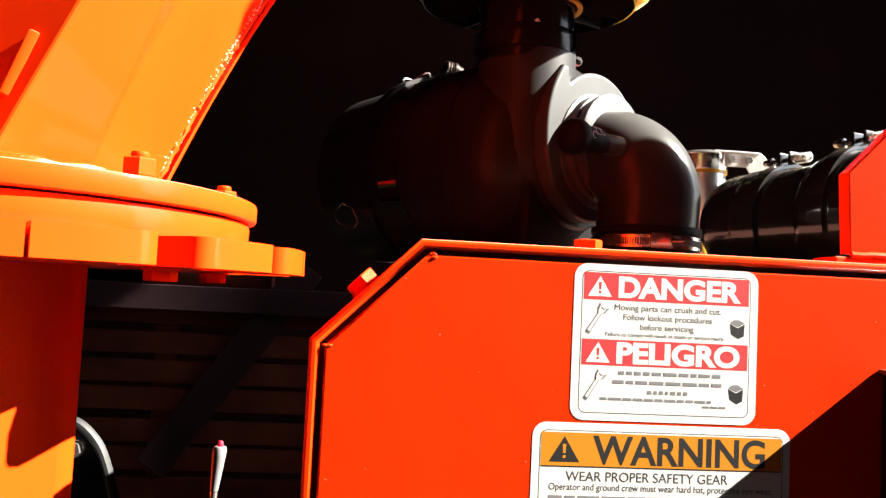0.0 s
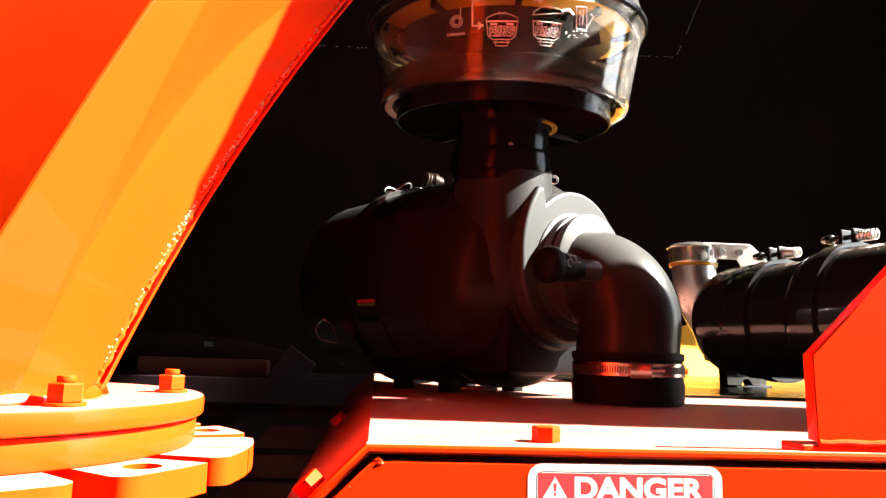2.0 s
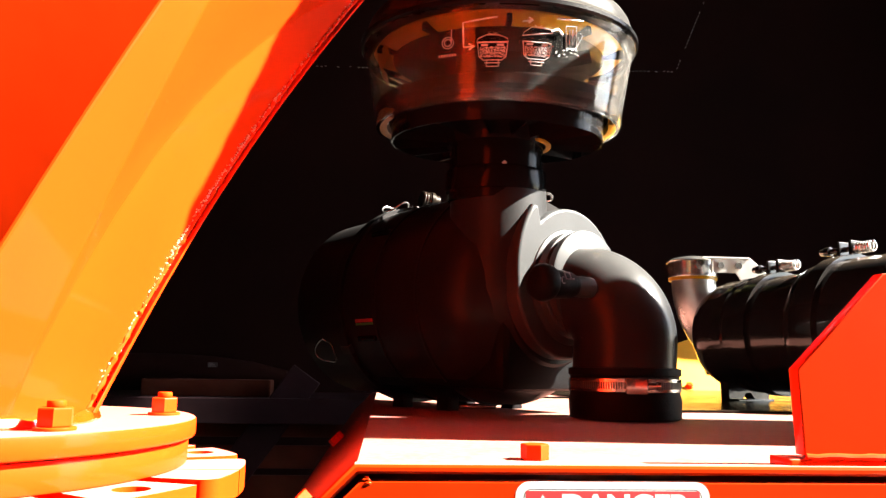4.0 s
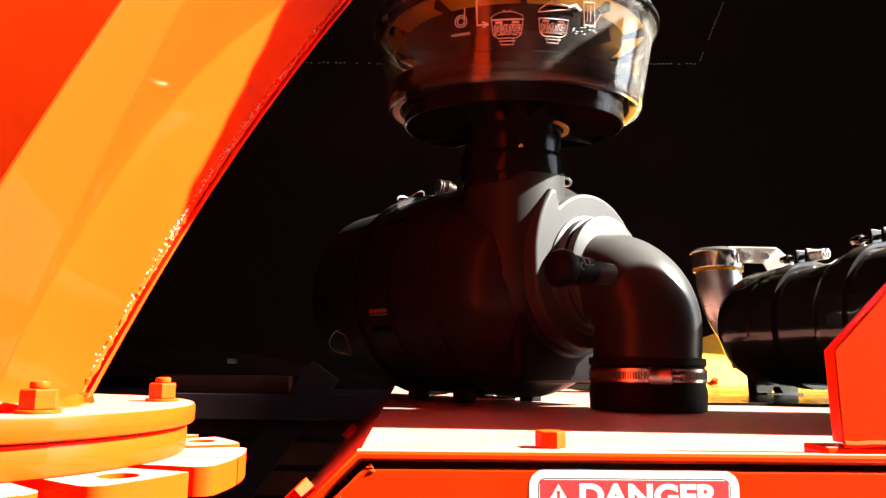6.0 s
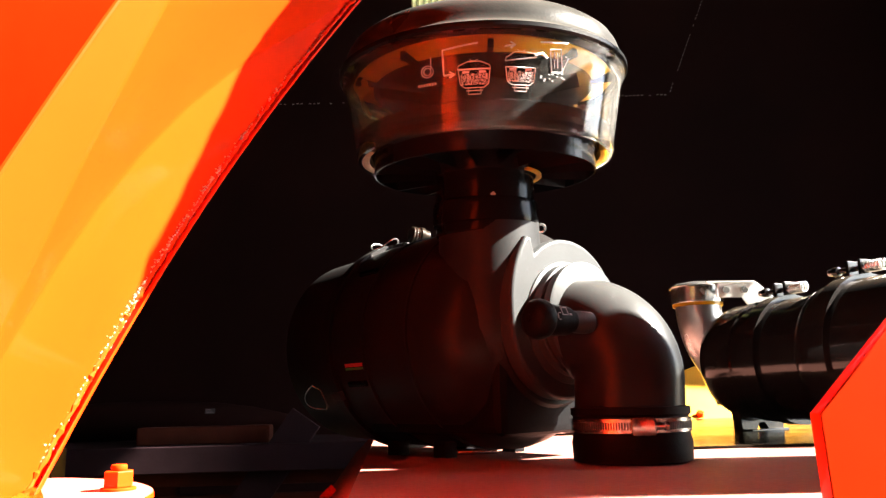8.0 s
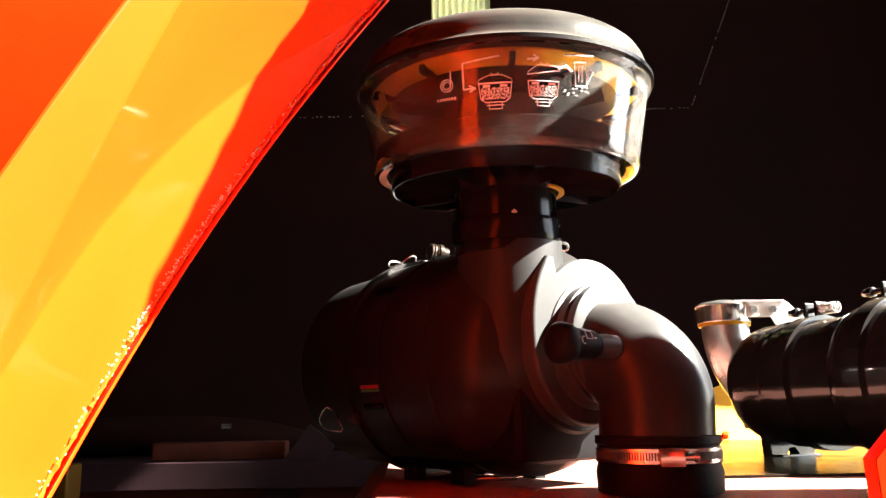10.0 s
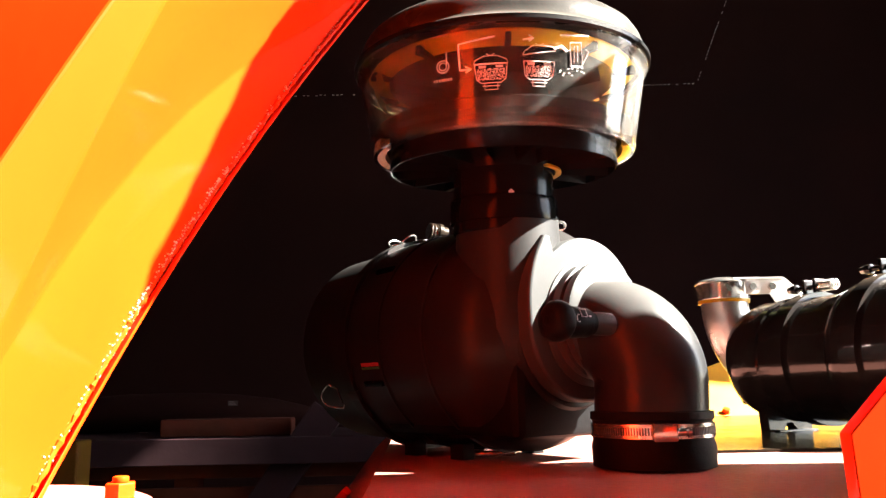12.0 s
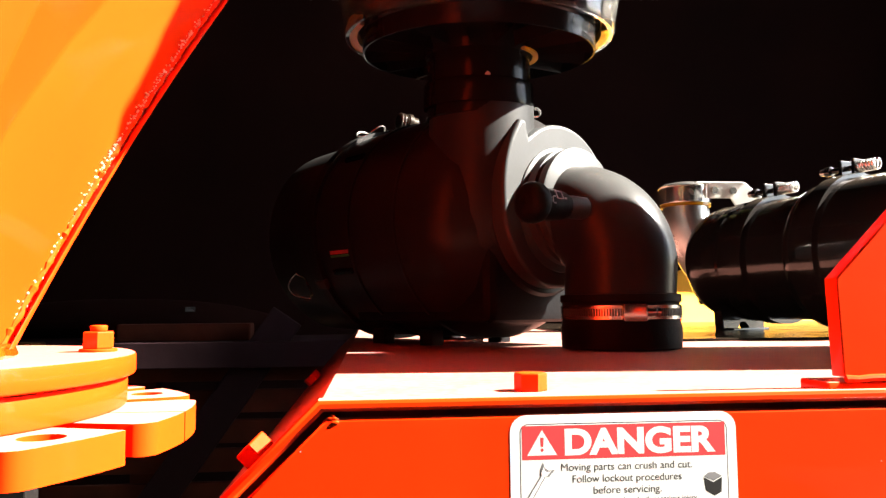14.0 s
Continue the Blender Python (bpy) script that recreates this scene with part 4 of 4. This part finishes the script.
for k in range(10):
    Mr = Mb @ Matrix.Rotation(2 * math.pi * (k + 0.4) / 10, 4, "Z")
    part("deck_rib", box(0.150, 0.179, -0.0035, 0.0035, 1.6990, 1.7120, 0.001, m=Mr), GLOSSP, pre, "black rib across the amber deck")
part("side_baffle", lathe([(0.166, 1.6840), (0.1675, 1.6840), (0.1735, 1.7040), (0.1720, 1.7040)], Mb, 40, closed=True, arc=(radians(160), radians(202))), AMBER, pre, "amber plastic baffle inside the bowl")
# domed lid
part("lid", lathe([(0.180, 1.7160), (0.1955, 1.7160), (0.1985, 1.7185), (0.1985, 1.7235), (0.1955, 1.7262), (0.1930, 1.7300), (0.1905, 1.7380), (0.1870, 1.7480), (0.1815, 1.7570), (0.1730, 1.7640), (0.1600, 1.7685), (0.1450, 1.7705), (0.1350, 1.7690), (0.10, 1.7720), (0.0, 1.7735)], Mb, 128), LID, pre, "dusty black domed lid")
wingnut = thing("wing_nut", (BX, BY, 1.808), "black wing nut on the lid", "nut")
part("hub", disc(0.012, 1.7720, 1.7860, Mb, 0.002, 20), GLOSSP, wingnut)
for s in (-1, 1):
    part("wing", box(-0.013, 0.013, -0.003, 0.003, -0.010, 0.012, 0.003, m=Mb @ Matrix.Translation((0.018 * s, 0, 1.7900))), GLOSSP, wingnut)

# printed drawings on the bowl, as raised line work
def on_bowl(u, v):
    """u metres round the bowl from its camera side, v height."""
    a = -math.pi / 2 - 0.055 + u / 0.165
    v += 0.008
    r = bowl_r(v) + 0.0005
    return Mb @ Vector((r * math.cos(a), r * math.sin(a), v))
def stroke(bm, pts, w=0.0011):
    dense = []
    for p, q in zip(pts, pts[1:]):
        n = max(1, int(math.hypot(q[0] - p[0], q[1] - p[1]) / 0.006))
        dense += [(p[0] + (q[0] - p[0]) * k / n, p[1] + (q[1] - p[1]) * k / n) for k in range(n)]
    dense.append(pts[-1])
    sweep([on_bowl(*p) for p in dense], w / 2, 4, bm)
def fill(bm, u0, u1, v0, v1):
    n = max(1, int((u1 - u0) / 0.006))
    for k in range(n):
        a, b = u0 + (u1 - u0) * k / n, u0 + (u1 - u0) * (k + 1) / n
        bm.faces.new([bm.verts.new(on_bowl(*p)) for p in ((a, v0), (b, v0), (b, v1), (a, v1))])
def drawing(u, v, s, lifted):
    bm = bmesh.new()
    q = lambda pts: [(u + s * a, v + s * b) for a, b in pts]
    stroke(bm, q([(-1, 0.45), (-0.9, -0.55), (-0.6, -0.8), (0.6, -0.8), (0.9, -0.55), (1, 0.45), (-1, 0.45)]))
    stroke(bm, q([(-0.4, -0.8), (-0.4, -1.25), (0.4, -1.25), (0.4, -0.8)]))
    stroke(bm, q([(-0.55, -1.0), (0.55, -1.0)]))
    up = 0.55 if lifted else 0.0
    tip = 0.18 if lifted else 0.0
    stroke(bm, q([(-1.05, 0.5 + up - tip), (-0.95, 0.75 + up - tip), (-0.4, 1.0 + up), (0.4, 1.0 + up), (0.95, 0.75 + up + tip), (1.05, 0.5 + up + tip), (-1.05, 0.5 + up - tip)]))
    stroke(bm, q([(-0.25, 1.15 + up), (-0.1, 1.02 + up), (0.1, 1.02 + up), (0.25, 1.15 + up)]))
    fill(bm, u - s * 0.75, u - s * 0.3, v + s * 0.2, v + s * 0.36)
    fill(bm, u + s * 0.3, u + s * 0.75, v + s * 0.2, v + s * 0.36)
    rnd = random.Random(5)
    for k in range(330):
        a, b = rnd.uniform(-0.85, 0.85), rnd.uniform(-0.6, 0.15)
        w = rnd.uniform(0.018, 0.034)
        fill(bm, u + s * (a - w), u + s * (a + w), v + s * (b - w), v + s * (b + w))
    part("printed_drawing", bm, PRINT, bowl, "white printed maintenance drawing", smooth=0)
drawing(-0.020, 1.6551, 0.0165, False)
drawing(0.029, 1.6575, 0.0160, True)
for lines, w in (([[(-0.015, 1.6925), (-0.052, 1.6873), (-0.052, 1.6585), (-0.040, 1.6585)], [(-0.046, 1.662), (-0.040, 1.6585), (-0.046, 1.6551)]], 0.0022),
                 ([[(0.012, 1.6881), (0.022, 1.6899)], [(0.018, 1.6933), (0.023, 1.6899), (0.018, 1.6864)]], 0.0024),
                 ([[(0.050, 1.6951), (0.082, 1.6986)]], 0.0024),
                 ([[(0.044, 1.6794), (0.052, 1.6829), (0.058, 1.6777)]], 0.003)):
    bm = bmesh.new()
    for line in lines:
        stroke(bm, line, w)
    part("printed_arrow", bm, PRINT, bowl, smooth=0)
bm = bmesh.new()
for p in ([(0.064, 1.662), (0.061, 1.6881), (0.074, 1.6899), (0.077, 1.6638), (0.064, 1.662)], [(0.077, 1.6655), (0.084, 1.6812), (0.080, 1.6829)], [(0.067, 1.6672), (0.066, 1.6846)], [(0.071, 1.6681), (0.070, 1.6855)]):
    stroke(bm, p)
for k in range(14):
    u = 0.050 + 0.030 * random.random()
    v = 1.6507 + 0.012 * random.random()
    fill(bm, u, u + 0.0022, v, v + 0.0008)
part("printed_drawing", bm, PRINT, bowl, "white printed maintenance drawing", smooth=0)
bm = bmesh.new()
for r in (0.0042, 0.0068):
    stroke(bm, [(-0.070 + r * math.cos(t), 1.6655 + r * math.sin(t)) for t in (2 * math.pi * k / 14 for k in range(15))], 0.0012)
stroke(bm, [(-0.066, 1.6655), (-0.065, 1.6812)], 0.0016)
part("printed_mark", bm, PRINT, bowl, smooth=0)
bm = bmesh.new()
for u0 in range(7):
    fill(bm, -0.082 + 0.0032 * u0, -0.0802 + 0.0032 * u0, 1.649, 1.652)
part("text_bar", bm, PRINT, bowl, smooth=0)

# ---- muffler ----
# glossy dark sheet laid over the housing's top
plate = thing("brown_sheet", (0.8, 1.2, TOPZ - 0.005), "glossy dark brown sheet under the muffler", "plate")
part("sheet", box(0.315, 1.35, 0.645, 1.795, TOPZ - 0.0030, TOPZ + 0.0015, 0.0012), BROWNSHEET, plate)
MA = Vector((0.36, -0.93, 0)).normalized()
M0 = Vector((0.648, 1.110, 1.336))                # centre of the near-left end
muf = thing("muffler", (0.8, 1.0, TOPZ), "glossy black enamelled engine muffler on saddle feet", "muffler")
Mm = aim(M0, MA)
RM = 0.114
shell = [(0.0, -0.020), (0.05, -0.018), (0.082, -0.008), (0.102, 0.010), (0.111, 0.030), (RM, 0.045), (RM, 0.085), (RM + 0.0035, 0.088), (RM + 0.0035, 0.100), (RM, 0.103), (RM, 0.235), (RM + 0.0035, 0.238), (RM + 0.0035, 0.252), (RM + 0.013, 0.262), (RM + 0.016, 0.275), (RM + 0.018, 0.50), (0.0, 0.52)]
part("shell", lathe(shell, Mm, 96), ENAMEL, muf)
for d, grow in ((0.135, 0.0), (0.297, 0.016)):
    part("strap", lathe([(RM + grow, d), (RM + grow + 0.0085, d), (RM + grow + 0.0085, d + 0.030), (RM + grow, d + 0.030)], Mm, 96, closed=True), ENAMEL, muf, "black steel strap")
    c = M0 + MA * (d + 0.015) + Vector((0, 0, RM + grow + 0.012))
    ax = Vector((MA.y, -MA.x, 0))
    side = MA
    part("strap_ear", box(-0.003, 0.003, -0.014, 0.014, -0.012, 0.022, 0.001, m=Matrix.Translation(c - side * 0.016) @ Matrix.Rotation(math.atan2(side.y, side.x), 4, "Z")), ENAMEL, muf)
    part("strap_ear", box(-0.003, 0.003, -0.014, 0.014, -0.012, 0.022, 0.001, m=Matrix.Translation(c + side * 0.008) @ Matrix.Rotation(math.atan2(side.y, side.x), 4, "Z")), ENAMEL, muf)
    part("strap_bolt", lathe([(0, -0.052), (0.009, -0.052), (0.009, -0.042), (0.005, -0.041), (0.005, 0.012), (0, 0.012)], aim(c + Vector((0, 0, 0.008)), side), 12), ENAMEL, muf, "black strap bolt")
    part("bolt_end", lathe([(0, -0.062), (0.0065, -0.062), (0.0070, -0.052), (0, -0.052)], aim(c + Vector((0, 0, 0.008)), side), 12), STEEL, muf, "bright bolt end")
    coil = [c + Vector((0, 0, 0.008)) + side * (0.010 + 0.034 * k / 60) + 0.009 * (math.cos(k * 0.63) * Vector((0, 0, 1)) + math.sin(k * 0.63) * ax) for k in range(61)]
    part("spring", sweep(coil, 0.0024, 6), STEEL, muf, "bright steel coil spring")
for d in (0.05, 0.33):
    c = M0 + MA * d
    Mf = Matrix.Translation((c.x, c.y, 0)) @ Matrix.Rotation(math.atan2(MA.y, MA.x), 4, "Z")
    part("saddle_web", prism([(-0.056, TOPZ), (-0.018, TOPZ), (-0.010, 1.216), (0.004, 1.216), (0.018, TOPZ), (0.056, TOPZ), (0.062, 1.268), (0.03, 1.240), (-0.03, 1.240), (-0.062, 1.268)], 0.022, Mf @ Matrix.Rotation(radians(90), 4, "Z") @ Matrix.Rotation(radians(90), 4, "X") @ Matrix.Translation((0, 0, -0.011)), 0.001), ENAMEL, muf)
    part("saddle_foot", box(-0.016, 0.030, -0.05, 0.05, TOPZ - 0.003, TOPZ + 0.005, 0.001, m=Mf), ENAMEL, muf)
part("plug", lathe([(0, 0), (0.011, 0), (0.011, 0.012), (0, 0.012)], aim(M0 + MA * -0.004 + Vector((-0.04, -0.03, -0.075)), -MA), 6), ENAMEL, muf)
part("seam_tab", box(-0.004, 0.004, -0.004, 0.004, -0.014, 0.014, 0.001, m=Matrix.Translation(M0 + MA * 0.07 + Vector((-0.042, -0.112, -0.03)))), ENAMEL, muf)
# outlet pipe with a rain cap
tail = thing("exhaust_outlet", (0.58, 1.13, 1.3), "bright aluminised exhaust outlet elbow with rain cap", "exhaust pipe")
ox, oy = 0.610, 1.150
pp = [(0.740, 1.128, 1.286), (0.690, 1.136, 1.296), (0.645, 1.145, 1.332), (0.617, 1.150, 1.376), (0.602, 1.150, 1.425), (ox - 0.012, oy, 1.470)]
fine = []
for k in range(len(pp) - 1):
    p0, p1, p2, p3 = (Vector(pp[max(0, min(len(pp) - 1, k + j))]) for j in (-1, 0, 1, 2))
    for j in range(6):
        t = j / 6
        fine.append(0.5 * ((2 * p1) + (p2 - p0) * t + (2 * p0 - 5 * p1 + 4 * p2 - p3) * t * t + (3 * p1 - p0 - 3 * p2 + p3) * t ** 3))
fine.append(Vector(pp[-1]))
part("pipe", sweep(fine, [0.050 - 0.003 * k / (len(fine) - 1) for k in range(len(fine))], 48), PIPE, tail)
Mt = Matrix.Translation((ox - 0.012, oy, 0))
part("clamp_band", lathe([(0.0475, 1.466), (0.0530, 1.466), (0.0535, 1.4675), (0.0535, 1.500), (0.0475, 1.500)], Mt, 48, closed=True), STEEL, tail)
part("band_edge", lathe([(0.0475, 1.459), (0.0520, 1.459), (0.0520, 1.4655), (0.0475, 1.4655)], Mt, 48, closed=True), AMBER, tail, "yellowed seal ring")
part("rain_cap", lathe([(0, 1.5000), (0.0565, 1.5000), (0.0575, 1.5015), (0.0560, 1.5035), (0.045, 1.5090), (0.02, 1.5135), (0, 1.5145)], Mt, 48), STEEL, tail, "round hinged rain cap")
part("counterweight", prism([(0.02, 0.0), (0.105, 0.0), (0.178, -0.070), (0.095, -0.072), (0.070, -0.032), (0.02, -0.032)], 0.004, Matrix.Translation((ox - 0.005, oy - 0.048, 1.505)) @ Matrix.Rotation(radians(90), 4, "X"), 0.0008), ZINC, tail, "bright bent counterweight plate")
part("top_plate", box(ox - 0.01, ox + 0.095, oy - 0.055, oy + 0.03, 1.5035, 1.5075, 0.001), ZINC, tail)
for dx in (0.028, 0.068):
    part("hinge_bolt", lathe([(0, 0), (0.008, 0), (0.008, 0.008), (0, 0.008)], aim((ox + dx, oy - 0.052, 1.488), (0, -1, 0)), 6), STEEL, tail)

# ---- engine deck behind the muffler, sun put into its yellow ----
deck = thing("engine_deck", (1.1, 1.85, TOPZ), "sloping sheet steel engine deck, strong sun put into its yellow colour", "machine housing")
part("deck_sheet", prism([(0.0, 0.0), (1.0, 0.0), (1.0, 0.46), (0.62, 0.46), (0.0, 0.125)], 0.006, Matrix.Translation((0.60, 1.815, TOPZ - 0.012)) @ Matrix.Rotation(radians(33), 4, "X"), 0.001), DECK_SUNLIT, deck)
for u, v in ((0.26, 0.030), (0.40, 0.110)):
    bolt(Matrix.Translation((0.60 + u, 1.815, TOPZ - 0.012)) @ Matrix.Rotation(radians(33), 4, "X") @ Matrix.Translation((0, v, 0.006)), BOLTRED, 0.019, 0.011, "orange-red painted bolt on the engine deck", group="deck bolts")

# ---- things in the shade beside the machine ----
crate = thing("timber_crate", (-0.8, 2.2, 0), "brown slatted timber crate with a grey diagonal brace", "crate")
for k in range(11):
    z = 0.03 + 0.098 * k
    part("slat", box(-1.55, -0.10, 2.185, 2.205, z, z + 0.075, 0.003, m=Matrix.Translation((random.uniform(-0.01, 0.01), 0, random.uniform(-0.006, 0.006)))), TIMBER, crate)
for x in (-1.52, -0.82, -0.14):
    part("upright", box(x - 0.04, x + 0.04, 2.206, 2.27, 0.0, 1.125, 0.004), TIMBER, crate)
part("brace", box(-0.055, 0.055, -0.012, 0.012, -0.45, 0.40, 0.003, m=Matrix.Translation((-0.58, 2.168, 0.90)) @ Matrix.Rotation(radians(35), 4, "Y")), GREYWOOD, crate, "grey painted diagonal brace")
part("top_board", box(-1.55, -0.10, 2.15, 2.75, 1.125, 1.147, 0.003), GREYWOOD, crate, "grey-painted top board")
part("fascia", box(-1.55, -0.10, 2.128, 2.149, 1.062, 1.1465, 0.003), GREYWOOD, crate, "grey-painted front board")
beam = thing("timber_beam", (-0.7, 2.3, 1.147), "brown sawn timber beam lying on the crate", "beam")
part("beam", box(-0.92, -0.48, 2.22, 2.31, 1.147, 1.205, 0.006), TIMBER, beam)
roll = thing("tarp_roll", (-0.9, 2.45, 1.147), "dark rolled sheet lying on the crate", "roll")
part("roll", sweep([(-1.5 + 0.13 * k, 2.48 + 0.01 * math.sin(k), 1.225 - 0.0015 * (k - 4) ** 2) for k in range(9)], [0.04, 0.058, 0.066, 0.070, 0.070, 0.070, 0.066, 0.056, 0.036], 20), TARP, roll)
part("paper_tag", box(-0.740, -0.704, 2.405, 2.4055, 1.245, 1.263), DARKINK, roll, "small dark printed tag")
for z in (1.2495, 1.2545, 1.2595):
    part("text_bar", box(-0.736, -0.709 - (z - 1.2495), 2.4042, 2.4046, z - 0.0009, z + 0.0009), GREYINK, roll)
# yellow post end below the chute
ypost = thing("yellow_post", (-1.05, 1.95, 0), "dark square steel post with a yellow painted top", "post")
part("post", box(-1.145, -1.055, 1.905, 1.995, 0.0, 0.90, 0.006), ENAMEL, ypost, "dark lower post")
part("cap", box(-1.15, -1.05, 1.90, 2.00, 0.90, 1.160, 0.006), YELLOW, ypost, "yellow painted upper length")
# curved grey-edged guard plate beyond the chute, and the control lever
fender = thing("fender", (-0.95, 1.40, 0.0), "black enamelled curved fender with a grey rolled edge", "fender")
ARC = [(-1.25, 0.826), (-0.86, 0.832), (-0.813, 0.830), (-0.788, 0.822), (-0.761, 0.800), (-0.737, 0.768), (-0.717, 0.719), (-0.698, 0.655), (-0.680, 0.560)]
ARC = [tuple(0.5 * (2 * p1 + (p2 - p0) * t + (2 * p0 - 5 * p1 + 4 * p2 - p3) * t * t + (3 * p1 - p0 - 3 * p2 + p3) * t ** 3)) for p0, p1, p2, p3 in ((Vector(ARC[max(k - 1, 0)]), Vector(ARC[k]), Vector(ARC[k + 1]), Vector(ARC[min(k + 2, len(ARC) - 1)])) for k in range(len(ARC) - 1)) for t in (0.0, 0.25, 0.5, 0.75)] + ARC[-1:]
part("web", prism(ARC + [(-1.25, 0.56)], 0.02, FRONT @ Matrix.Translation((0, 0, -1.372)), 0.003), ENAMEL, fender)
part("rolled_edge", sweep([(x, 1.350, z) for x, z in ARC], 0.012, 10), FENDER, fender, "grey rolled edge")
part("stay", box(-1.22, -0.74, 1.36, 1.50, 0.0, 0.561, 0.006), ENAMEL, fender)
bolt(aim((-0.795, 1.352, 0.765), (0, -1, 0)), STEEL, 0.034, 0.016, "dull steel bolt on the curved fender", group="bracket bolts")
lever = thing("control_lever", (-0.228, 0.062, 0.449), "grey plastic control lever with a red tip", "lever")
part("rod", sweep([(-0.230, 0.062, 0.449), (-0.230, 0.055, 0.60), (-0.2265, 0.010, 0.80), (-0.2225, -0.026, 0.96), (-0.2206, -0.030, 1.046)], 0.0021, 12), STEEL, lever)
part("grip", lathe([(0, 0), (0.0023, 0), (0.0026, 0.003), (0.0039, 0.020), (0.0040, 0.0245), (0.0034, 0.0258), (0, 0.0260)], aim((-0.2206, -0.030, 1.0430), (0.08, 0, 1)), 24), GRIP, lever)
part("tip", lathe([(0, 0), (0.0018, 0), (0.0018, 0.0018), (0.0012, 0.0030), (0, 0.0033)], aim((-0.2186, -0.030, 1.0688), (0.08, 0, 1)), 16), REDTIP, lever)
# chassis that carries the machine
chassis = thing("chassis", (0.2, 0.6, 0), "dark enamelled machine chassis under the housings", "machine frame")
part("beam_frame", box(-0.55, 1.6, 0.05, 2.05, 0.3, 0.449, 0.006), ENAMEL, chassis)
for x in (-0.45, 1.45):
    for y in (0.15, 1.9):
        part("leg", box(x - 0.05, x + 0.05, y - 0.05, y + 0.05, 0.0, 0.3, 0.004), ENAMEL, chassis)
part("deck_support", box(0.61, 1.58, 1.835, 2.04, 0.449, TOPZ - 0.009, 0.004), ENAMEL, chassis)
